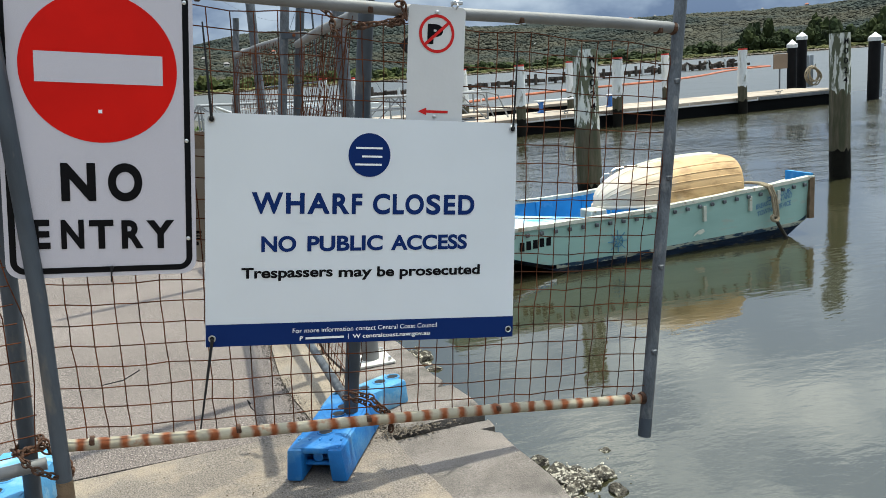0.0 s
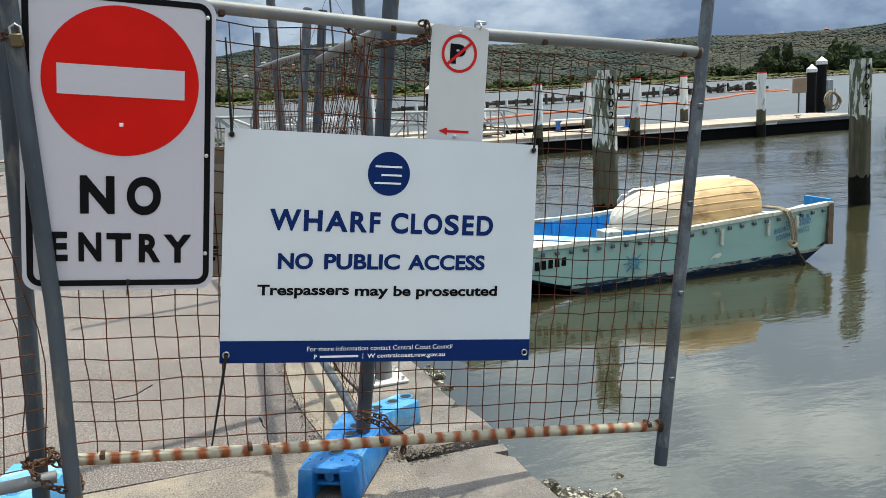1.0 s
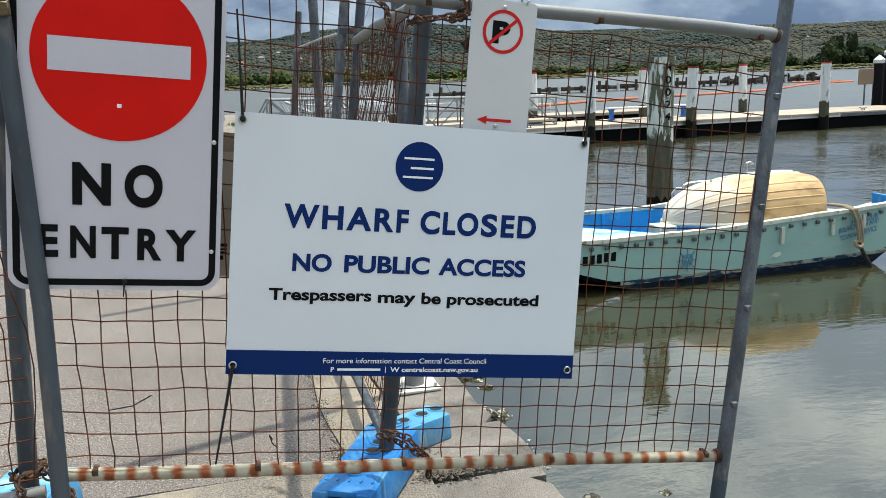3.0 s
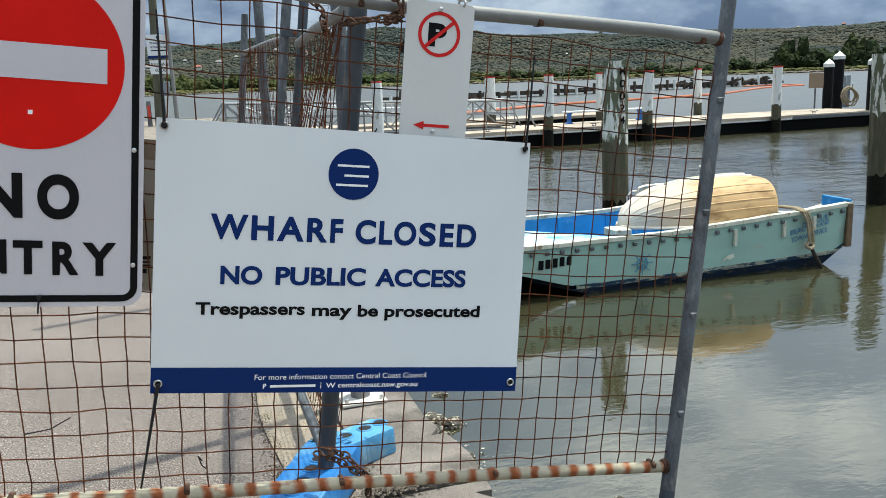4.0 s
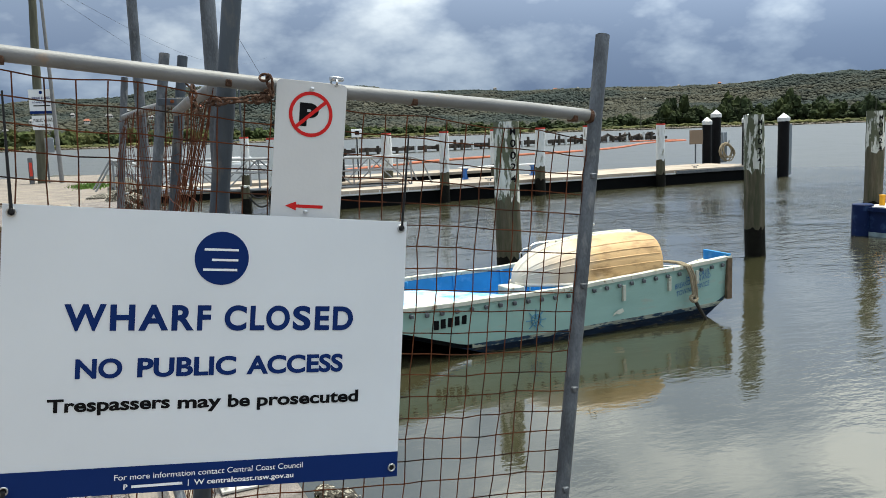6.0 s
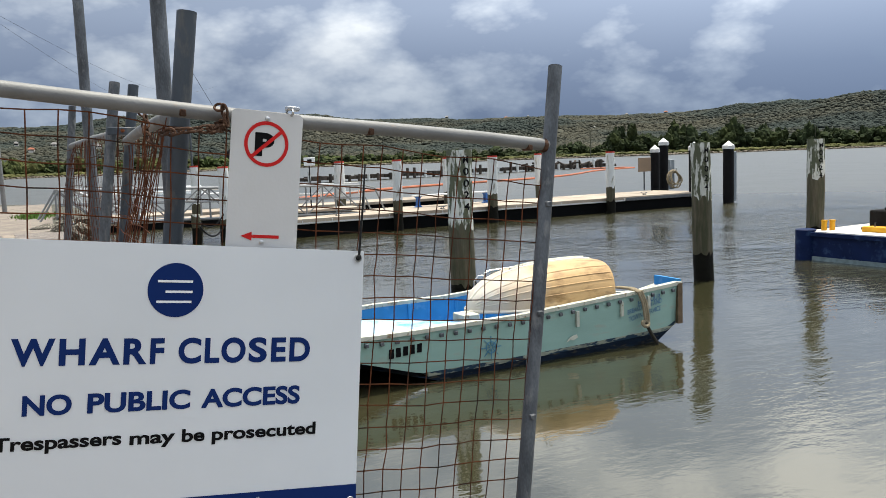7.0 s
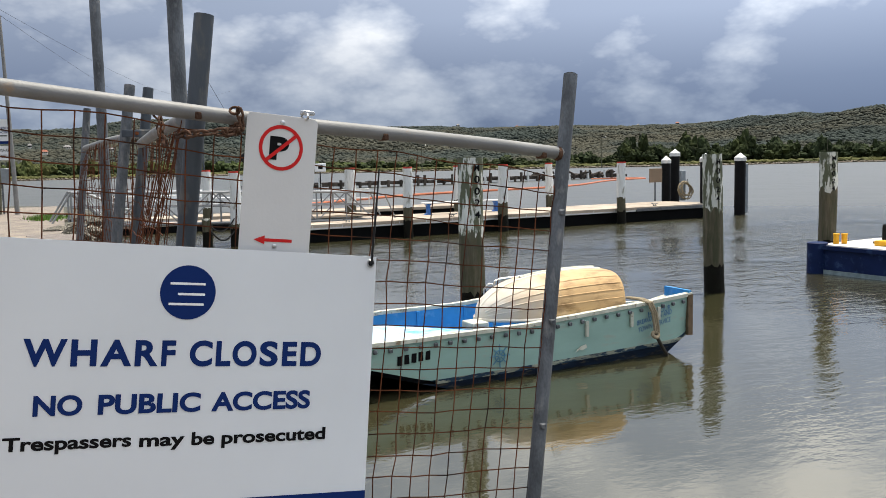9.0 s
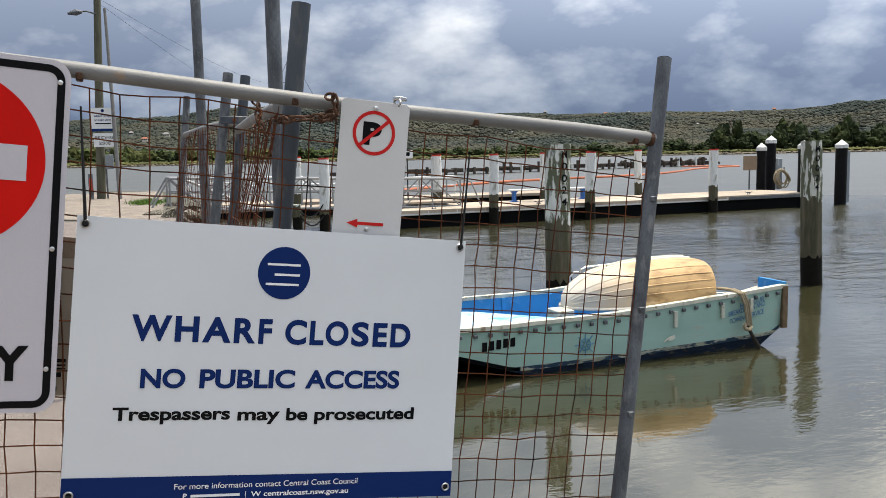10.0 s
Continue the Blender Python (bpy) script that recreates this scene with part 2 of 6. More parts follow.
DINGHY = mat("stained_cream_fibreglass", (0.56, 0.37, 0.18), 0.5, 0, 0.18, 1.6, 0.06, 50, second=(0.24, 0.14, 0.055), patch=(0.50, 0.74), patch_scale=4.5, stretch=(0.6, 1, 1.5))
DINGHY_PALE = mat("pale_fibreglass", (0.72, 0.68, 0.60), 0.45, 0, 0.08, 2, 0.06, 50, second=(0.55, 0.43, 0.27), patch=(0.5, 0.8), patch_scale=3)
STEEL = mat("stainless_steel", (0.60, 0.60, 0.60), 0.3, 0.9, 0.1, 10, 0.03)
DARK_WOOD = mat("dark_end_timber", (0.15, 0.105, 0.065), 0.85, 0, 0.3, 10, 0.4, 60)
ROPE = mat("weathered_rope", (0.30, 0.25, 0.17), 0.9, 0, 0.25, 60, 0.6, 180)
ROPE_WET = mat("wet_rope", (0.03, 0.026, 0.02), 0.7, 0, 0.25, 60, 0.6, 180)
BARGE_NAVY = mat("navy_barge_paint", (0.006, 0.016, 0.065), 0.5, 0, 0.25, 2, 0.12, 30, second=(0.03, 0.06, 0.14), patch=(0.55, 0.7), patch_scale=3, spec=0.12)
BARGE_DECK = mat("pale_barge_deck", (0.62, 0.60, 0.55), 0.8, 0, 0.1, 1.5, 0.2, 30, second=(0.45, 0.42, 0.37), patch=(0.55, 0.7), patch_scale=2)
YELLOW = mat("yellow_paint", (0.72, 0.36, 0.02), 0.5, 0, 0.1)
CRATE_BLACK = mat("black_crate", (0.012, 0.012, 0.012), 0.7, 0, 0.3, spec=0.1)
# Blue cast stands in for distance haze; broad patches imitate light on spurs.
HAZY_FOLIAGE = mat("hazy_hill_foliage", (0.037, 0.046, 0.041), 0.95, 0, 0.3, 0.010, 0.0, 0.12, second=(0.068, 0.066, 0.049), patch=(0.44, 0.60), patch_scale=0.0055, fine_vary=0.15, spec=0.1)
LEAVES = mat("tree_leaves", (0.042, 0.058, 0.020), 0.9, 0, 0.6, 0.05, 0.0, 0.6, second=(0.085, 0.085, 0.030), patch=(0.45, 0.65), patch_scale=0.03, fine_vary=0.4, spec=0.1)
LEAVES_DARK = mat("dark_tree_leaves", (0.022, 0.031, 0.014), 0.9, 0, 0.5, 0.1, 0.0, 0.8, second=(0.035, 0.045, 0.016), patch=(0.45, 0.65), patch_scale=0.06, fine_vary=0.4, spec=0.1)
REEDS = mat("shore_grass", (0.095, 0.095, 0.036), 0.95, 0, 0.4, 0.05, 0.0, 0.8, second=(0.055, 0.06, 0.024), patch=(0.45, 0.6), patch_scale=0.04, spec=0.1)
SHORE_ROCK = mat("shore_rock", (0.13, 0.11, 0.085), 0.9, 0, 0.5, 0.3, 0.0, 1.0, fine_vary=0.4)
GRASS = mat("green_grass", (0.09, 0.17, 0.03), 0.9, 0, 0.4, 8, 0.3, 50)
HOUSE_WALL = mat("pale_house_wall", (0.55, 0.53, 0.49), 0.8, 0, 0.1, 0.3)
HOUSE_ROOF = mat("grey_tile_roof", (0.20, 0.19, 0.19), 0.8, 0, 0.2, 0.3)
HOUSE_ROOF_RED = mat("terracotta_roof", (0.28, 0.10, 0.06), 0.8, 0, 0.2, 0.3)
POLE_WOOD = mat("grey_pole_timber", (0.095, 0.095, 0.068), 0.9, 0, 0.25, 2, 0.4, 40, stretch=(4, 4, 0.5))
OLD_TIMBER = mat("old_jetty_timber", (0.060, 0.050, 0.042), 0.9, 0, 0.4, 0.8, 0.3, 8, per_object=0.3)
BOOM_ORANGE = mat("faded_orange_boom", (0.46, 0.15, 0.08), 0.7, 0, 0.25, 0.6)
TAN_PLATE = mat("unpainted_tan_plate", (0.36, 0.31, 0.25), 0.5, 0.1, 0.08, 4, 0.03)
BROWN_BOARD = mat("brown_board", (0.23, 0.17, 0.12), 0.7, 0, 0.1, 1)
GREY_BOX = mat("grey_metal_box", (0.22, 0.25, 0.28), 0.5, 0.2, 0.08)


def bleach(m, pale, x0, x1):
    """Fades a material towards a pale colour along its object's x."""
    n, l = m.node_tree.nodes, m.node_tree.links
    p = n["Principled BSDF"]
    old = p.inputs["Base Color"].links[0].from_socket
    co, sep, rg, nz, add, mx = n.new("ShaderNodeTexCoord"), n.new("ShaderNodeSeparateXYZ"), n.new("ShaderNodeMapRange"), n.new("ShaderNodeTexNoise"), n.new("ShaderNodeMath"), n.new("ShaderNodeMix")
    nz.inputs["Scale"].default_value = 3.0
    l.new(co.outputs["Object"], sep.inputs["Vector"])
    l.new(co.outputs["Object"], nz.inputs["Vector"])
    l.new(sep.outputs["X"], add.inputs[0])
    l.new(nz.outputs["Fac"], add.inputs[1])
    l.new(add.outputs["Value"], rg.inputs["Value"])
    rg.inputs["From Min"].default_value, rg.inputs["From Max"].default_value = x0 + 0.5, x1 + 0.5
    mx.data_type = "RGBA"
    l.new(rg.outputs["Result"], mx.inputs["Factor"])
    mx.inputs["A"].default_value = (*pale, 1)
    l.new(old, mx.inputs["B"])
    l.new(mx.outputs["Result"], p.inputs["Base Color"])


def rust_rings(m, period, rust, dark):
    """Soft uneven rust stains ringing a rail at each wire."""
    n, l = m.node_tree.nodes, m.node_tree.links
    p = n["Principled BSDF"]
    old = p.inputs["Base Color"].links[0].from_socket
    co, wave, ramp, blot, tone, mx, tint = n.new("ShaderNodeTexCoord"), n.new("ShaderNodeTexWave"), n.new("ShaderNodeMapRange"), n.new("ShaderNodeTexNoise"), n.new("ShaderNodeMath"), n.new("ShaderNodeMix"), n.new("ShaderNodeMix")
    wave.inputs["Scale"].default_value = 2 * math.pi / (20 * period)
    for key, value in (("Distortion", 2.6), ("Detail", 3.0), ("Detail Scale", 1.6), ("Detail Roughness", 0.6)):
        wave.inputs[key].default_value = value
    blot.inputs["Scale"].default_value, blot.inputs["Detail"].default_value = 32, 6
    tone.operation = "MULTIPLY_ADD"
    tone.inputs[1].default_value = 0.9
    ramp.inputs["From Min"].default_value, ramp.inputs["From Max"].default_value = 0.78, 1.36
    l.new(co.outputs["Object"], wave.inputs["Vector"])
    l.new(co.outputs["Object"], blot.inputs["Vector"])
    l.new(blot.outputs["Fac"], tone.inputs[0])
    l.new(wave.outputs["Fac"], tone.inputs[2])
    l.new(tone.outputs["Value"], ramp.inputs["Value"])
    for node in (mx, tint):
        node.data_type = "RGBA"
    tint.inputs["A"].default_value, tint.inputs["B"].default_value = (*rust, 1), (*dark, 1)
    l.new(blot.outputs["Fac"], tint.inputs["Factor"])
    l.new(ramp.outputs["Result"], mx.inputs["Factor"])
    l.new(old, mx.inputs["A"])
    l.new(tint.outputs["Result"], mx.inputs["B"])
    l.new(mx.outputs["Result"], p.inputs["Base Color"])


rust_rings(RAIL_CREAM, 0.0745, (0.36, 0.095, 0.022), (0.07, 0.022, 0.010))
bleach(DINGHY, (0.62, 0.58, 0.52), -0.75, 0.25)


def water_material():
    m = bpy.data.materials.new("murky_water")
    m.use_nodes = True
    n, l = m.node_tree.nodes, m.node_tree.links
    p = n["Principled BSDF"]
    geo = n.new("ShaderNodeNewGeometry")
    silt, ramp = n.new("ShaderNodeTexNoise"), n.new("ShaderNodeValToRGB")
    silt.inputs["Scale"].default_value, silt.inputs["Detail"].default_value = 0.35, 5
    ramp.color_ramp.elements[0].position, ramp.color_ramp.elements[1].position = 0.3, 0.75
    ramp.color_ramp.elements[0].color, ramp.color_ramp.elements[1].color = (0.026, 0.026, 0.012, 1), (0.040, 0.037, 0.020, 1)
    l.new(geo.outputs["Position"], silt.inputs["Vector"])
    l.new(silt.outputs["Fac"], ramp.inputs["Fac"])
    l.new(ramp.outputs["Color"], p.inputs["Base Color"])
    p.inputs["IOR"].default_value = 1.9
    far, chop = n.new("ShaderNodeVectorMath"), n.new("ShaderNodeMapRange")
    far.operation = "LENGTH"
    chop.inputs["From Min"].default_value, chop.inputs["From Max"].default_value = 12, 60
    chop.inputs["To Min"].default_value, chop.inputs["To Max"].default_value = 0.02, 0.30
    l.new(geo.outputs["Position"], far.inputs[0])
    l.new(far.outputs["Value"], chop.inputs["Value"])
    l.new(chop.outputs["Result"], p.inputs["Roughness"])
    calm = n.new("ShaderNodeTexNoise")
    calm.inputs["Scale"].default_value, calm.inputs["Detail"].default_value = 0.22, 2
    l.new(geo.outputs["Position"], calm.inputs["Vector"])
    gate = n.new("ShaderNodeMapRange")
    gate.inputs["From Min"].default_value, gate.inputs["From Max"].default_value = 0.42, 0.62
    gate.inputs["To Min"].default_value, gate.inputs["To Max"].default_value = 0.3, 1.3
    l.new(calm.outputs["Fac"], gate.inputs["Value"])
    open_ = n.new("ShaderNodeMapRange")
    open_.inputs["From Min"].default_value, open_.inputs["From Max"].default_value = 14, 28
    open_.inputs["To Min"].default_value, open_.inputs["To Max"].default_value = 1.0, 4.5
    l.new(far.outputs["Value"], open_.inputs["Value"])
    wind = n.new("ShaderNodeMath")
    wind.operation = "MULTIPLY"
    l.new(gate.outputs["Result"], wind.inputs[0])
    l.new(open_.outputs["Result"], wind.inputs[1])
    normal = None
    for scale, detail, strength, dist, stretch, turn in ((0.9, 2, 0.5, 0.020, (1, 2.4, 1), 20), (4.5, 3, 0.55, 0.008, (1, 2.2, 1), -12), (14.0, 3, 0.5, 0.0030, (1, 1.6, 1), 35)):
        mp, tx, bp = n.new("ShaderNodeMapping"), n.new("ShaderNodeTexNoise"), n.new("ShaderNodeBump")
        mp.inputs["Scale"].default_value = stretch
        mp.inputs["Rotation"].default_value = (0, 0, radians(turn))
        tx.inputs["Scale"].default_value, tx.inputs["Detail"].default_value = scale, detail
        l.new(geo.outputs["Position"], mp.inputs["Vector"])
        l.new(mp.outputs["Vector"], tx.inputs["Vector"])
        mul = n.new("ShaderNodeMath")
        mul.operation = "MULTIPLY"
        l.new(tx.outputs["Fac"], mul.inputs[0])
        l.new(wind.outputs["Value"], mul.inputs[1])
        l.new(mul.outputs["Value"], bp.inputs["Height"])
        bp.inputs["Strength"].default_value, bp.inputs["Distance"].default_value = strength, dist
        if normal:
            l.new(normal, bp.inputs["Normal"])
        normal = bp.outputs["Normal"]
    l.new(normal, p.inputs["Normal"])
    return m


WATER_MAT = water_material()

# ---- building helpers ----
BASE = {}


def thing(name, at, label, category, group="", kind=""):
    """An empty at the foot of a thing; its parts are built in world metres."""
    ob = new(name)
    ob.empty_display_size = 0.1
    ob.location = at
    BASE[ob] = Vector(at)
    return tagged(ob, label, category, group, kind)


def part(name, bm, material, parent=None, label="", smooth=True):
    base = BASE[parent] if parent else Vector((0, 0, 0))
    if base.length:
        bmesh.ops.translate(bm, verts=bm.verts, vec=-base)
    me = bpy.data.meshes.new(name)
    bm.to_mesh(me)
    bm.free()
    me.materials.append(material)
    ob = new(name, me)
    if smooth:
        me.shade_smooth()
        me.set_sharp_from_angle(angle=radians(38))
    if parent:
        ob.parent = parent
    BASE[ob] = base
    if label:
        ob["label"] = label
    return ob


def structure(name, bm, material, label, category, smooth=True):
    ob = part(name, bm, material, None, "", smooth)
    return tagged(ob, label, category, kind="structure")


def ring(bm, c, u, v, r, n):
    return [bm.verts.new(c + (u * math.cos(2 * math.pi * k / n) + v * math.sin(2 * math.pi * k / n)) * r) for k in range(n)]


def tube(points, r, n=10, bm=None, caps=True, closed=False, hollow=False):
    """A tube along points; r is one radius or one for each point."""
    bm = bm or bmesh.new()
    pts = [Vector(p) for p in points]
    rs = r if isinstance(r, (list, tuple)) else [r] * len(pts)
    rings, u = [], None
    for i, p in enumerate(pts):
        if closed:
            d = pts[(i + 1) % len(pts)] - pts[i - 1]
        else:
            d = pts[min(i + 1, len(pts) - 1)] - pts[max(i - 1, 0)]
        d.normalize()
        if u is None:
            u = d.orthogonal().normalized()
        u = (u - d * u.dot(d)).normalized()
        rings.append(ring(bm, p, u, d.cross(u), rs[i], n))
    pairs = list(zip(rings, rings[1:])) + ([(rings[-1], rings[0])] if closed else [])
    for a, b in pairs:
        for k in range(n):
            bm.faces.new((a[k], a[(k + 1) % n], b[(k + 1) % n], b[k]))
    if caps and not closed:
        bm.faces.new(rings[0][::-1])
        bm.faces.new(rings[-1])
    return bm


def box(lo, hi, bevel=0.0, bm=None, m=None, segs=1):
    own = bmesh.new()
    bmesh.ops.create_cube(own, size=1)
    lo, hi = Vector(lo), Vector(hi)
    size, mid_ = hi - lo, (hi + lo) / 2
    for v in own.verts:
        v.co = Vector((v.co.x * size.x, v.co.y * size.y, v.co.z * size.z)) + mid_
    if bevel:
        bmesh.ops.bevel(own, geom=own.edges[:], offset=bevel, segments=segs, affect="EDGES", profile=0.5)
    if m is not None:
        own.transform(m)
    if bm is None:
        return own
    me = bpy.data.meshes.new("t")
    own.to_mesh(me)
    own.free()
    bm.from_mesh(me)
    bpy.data.meshes.remove(me)
    return bm


def prism(outline, z0, z1, bm=None, m=None):
    """A flat outline (x, y) drawn out from z0 to z1."""
    bm = bm or bmesh.new()
    a = [bm.verts.new((x, y, z0)) for x, y in outline]
    b = [bm.verts.new((x, y, z1)) for x, y in outline]
    n = len(a)
    fs = [bm.faces.new(a[::-1]), bm.faces.new(b)]
    fs += [bm.faces.new((a[i], a[(i + 1) % n], b[(i + 1) % n], b[i])) for i in range(n)]
    if m is not None:
        bmesh.ops.transform(bm, matrix=m, verts=a + b)
    bmesh.ops.recalc_face_normals(bm, faces=fs)
    return bm


def round_rect(w, h, r, n=6):
    out = []
    for cx, cy, a0 in ((w - r, h - r, 0), (r, h - r, 90), (r, r, 180), (w - r, r, 270)):
        out += [(cx + r * math.cos(radians(a0 + 90 * k / n)), cy + r * math.sin(radians(a0 + 90 * k / n))) for k in range(n + 1)]
    return out


def disc(cx, cy, r, n=48):
    return [(cx + r * math.cos(2 * math.pi * k / n), cy + r * math.sin(2 * math.pi * k / n)) for k in range(n)]


def lerp(a, b, t):
    return a + (b - a) * t


def lettering(body, width, height, m, bold=0.0, depth=0.0006, align_x=0.0):
    """Letters as a mesh, stretched to width and cap height, with the lower left corner at m's origin."""
    cu = bpy.data.curves.new("t", "FONT")
    cu.body, cu.size, cu.offset, cu.resolution_u = body, 1.0, bold, 8
    ob = bpy.data.objects.new("t", cu)
    scene.collection.objects.link(ob)
    bpy.context.view_layer.update()
    me = bpy.data.meshes.new_from_object(ob.evaluated_get(bpy.context.evaluated_depsgraph_get()))
    bpy.data.objects.remove(ob)
    bm = bmesh.new()
    bm.from_mesh(me)
    bpy.data.meshes.remove(me)
    x0, x1 = min(v.co.x for v in bm.verts), max(v.co.x for v in bm.verts)
    cap = 0.73 + 2 * bold
    for v in bm.verts:
        v.co = Vector(((v.co.x - x0) / (x1 - x0) * width, (v.co.y + bold) / cap * height, 0))
    bm.transform(m)
    return bm


# ---- ground and water ----
def quay_edge(y):
    return 1.44 + 0.05 * max(0.0, y - 8.0) + 0.025 * math.sin(2.3 * y) + 0.015 * math.sin(7.1 * y + 1)


def slab(name, x0, x1, ys, z, thick, material, label, rough=0.0):
    """A ground slab between two edges that follow y."""
    bm = bmesh.new()
    rows = []
    for y in ys:
        a, b = x0(y), x1(y)
        nx = max(2, min(26, int((b - a) / 0.07)))
        rows.append([bm.verts.new((lerp(a, b, i / nx), y, z + rough * noise.noise(Vector((lerp(a, b, i / nx) * 5, y * 5, 0.3))))) for i in range(27) if i <= nx] )
    for r0, r1 in zip(rows, rows[1:]):
        for i in range(min(len(r0), len(r1)) - 1):
            bm.faces.new((r0[i], r0[i + 1], r1[i + 1], r1[i]))
    edge = [e for e in bm.edges if e.is_boundary]
    ext = bmesh.ops.extrude_edge_only(bm, edges=edge)
    low = [g for g in ext["geom"] if isinstance(g, bmesh.types.BMVert)]
    bmesh.ops.translate(bm, verts=low, vec=(0, 0, -thick))
    bmesh.ops.recalc_face_normals(bm, faces=bm.faces)
    return structure(name, bm, material, label, "ground")


def steps(a, b, d):
    n = max(1, int(round((b - a) / d)))
    return [lerp(a, b, i / n) for i in range(n + 1)]


bm = bmesh.new()
land = [(-60, -40), (1.40, -40), (1.40, 2.0)] + [(quay_edge(y) - 0.02, y) for y in steps(2.0, 30, 0.5)] + [(2.9, 32), (4.0, 34), (4.4, 40), (3.6, 50), (1.0, 54), (-2.5, 46), (-5.2, 33), (-8.5, 25), (-16, 18), (-60, 12)]
prism(land, -1.6, -0.03, bm)
structure("ground", bm, QUAY_WALL, "dark weed-stained quay wall and fill under paving", "ground", False)
slab("paving_asphalt", lambda y: -14.0, lambda y: 0.72 + 0.02 * math.sin(4 * y), steps(3.66, 26, 0.12), 0.0, 0.05, ASPHALT, "worn grey asphalt path with exposed pale aggregate", 0.004)
slab("paving_apron", lambda y: -14.0, lambda y: quay_edge(y) - 0.42 + 0.03 * math.sin(3 * y), steps(-12, 3.655, 0.12), 0.0, 0.05, APRON, "sandy worn paving before the fence", 0.006)
slab("paving_strip", lambda y: 0.725 + 0.02 * math.sin(4 * y), lambda y: 1.02 + 0.012 * math.sin(5 * y), steps(3.66, 26, 0.08), 0.004, 0.05, CONCRETE_PALE, "sandy pale concrete strip along the asphalt edge", 0.008)
slab("quay_kerb", lambda y: 1.03 + 0.012 * math.sin(5 * y), lambda y: quay_edge(y), steps(3.43, 26, 0.08), 0.012, 0.16, CONCRETE, "cracked dark concrete quay kerb slab", 0.014)
slab("quay_kerb_front", lambda y: quay_edge(y) - 0.47 + 0.03 * math.sin(3 * y), lambda y: quay_edge(y) + 0.01, steps(-6, 3.39, 0.08), -0.012, 0.16, CONCRETE, "broken rough concrete quay edge slab", 0.008)
slab("promenade", lambda y: max(-14.0, -5.0 + (32 - y) * 0.9) if y < 32 else -5.0 + (y - 32) * 0.16, lambda y: quay_edge(min(y, 30)) - 0.3 + max(0, y - 30) * 0.06, steps(26, 50, 0.5), 0.005, 0.05, PATH_GREY, "grey-brown foreshore path by the utility pole", 0.01)

bm = bmesh.new()
bmesh.ops.create_circle(bm, cap_ends=True, segments=96, radius=4200)
bmesh.ops.translate(bm, verts=bm.verts, vec=(0, 0, WATER))
structure("water", bm, WATER_MAT, "calm murky green-brown harbour water with ripples", "water", False)


# ---- hills and far shore ----
def shore_r(a):
    """Distance of the far waterline; a in degrees clockwise from +y."""
    return 640 + 60 * math.sin(radians(a * 3 + 20)) + 40 * math.sin(radians(a * 7))


def ridge(a):
    """Height of the hill line as an angle in degrees."""
    base = np.interp(a, [-180, -60, -25, -12, 0, 8, 18, 24, 30, 38, 46, 54, 62, 75, 110, 180], [2.0, 2.0, 2.4, 2.7, 3.2, 3.95, 3.7, 3.4, 3.1, 2.9, 3.2, 3.7, 4.3, 4.2, 2.2, 2.0])
    return base - 0.55 - 0.35 * min(1.0, max(0.0, (a - 38) / 16)) + 0.10 * noise.noise(Vector((a * 0.35, 0, 0))) + 0.05 * noise.noise(Vector((a * 1.3, 3, 0)))


def hill_height(a, r):
    s = shore_r(a)
    top = 1900 * math.tan(radians(ridge(a)))
    t = min(1.0, max(0.0, (r - s - 120) / (1800 - s)))
    rise = t * t * (3 - 2 * t)
    gully = noise.fractal(Vector((a * 0.10, r * 0.0022, 1.0)), 1.0, 2.0, 5)
    z = 2.2 * min(1.0, (r - s) / 10) + top * rise * (1 + 0.42 * gully * (1 - t)) + 9 * gully * rise
    return WATER - 0.8 + max(0.0, z)


bm = bmesh.new()
az = [x for x in np.arange(-24, 74, 0.35)] + [x for x in np.arange(74, 336, 4.0)]
rs_ = [0, 6, 14, 40, 80, 120] + list(np.linspace(160, 1500, 40)) + [1800, 2200]
grid = []
for a in az:
    a_ = a if a <= 180 else a - 360
    s = shore_r(a_)
    col = []
    for d in rs_:
        r = s + d
        z = hill_height(a_, r) + (1.2 * noise.noise(Vector((a * 2.2, r * 0.055, 5))) + 0.6 * noise.noise(Vector((a * 5, r * 0.12, 2))) if d > 100 else 0)
        col.append(bm.verts.new((r * math.sin(radians(a)), r * math.cos(radians(a)), z)))
    grid.append(col)
for i in range(len(grid)):
    c0, c1 = grid[i], grid[(i + 1) % len(grid)]
    for j in range(len(rs_) - 1):
        bm.faces.new((c0[j], c0[j + 1], c1[j + 1], c1[j]))
structure("ground_hills", bm, HAZY_FOLIAGE, "wooded olive-green hills beyond the far shore", "hills")

ICO = bmesh.new()
bmesh.ops.create_icosphere(ICO, subdivisions=2, radius=1)
ICO_V = np.array([v.co[:] for v in ICO.verts])
ICO_F = np.array([[v.index for v in f.verts] for f in ICO.faces])
ICO.free()


ICO1 = bmesh.new()
bmesh.ops.create_icosphere(ICO1, subdivisions=1, radius=1)
ICO1_V = np.array([v.co[:] for v in ICO1.verts])
ICO1_F = np.array([[v.index for v in f.verts] for f in ICO1.faces])
ICO1.free()


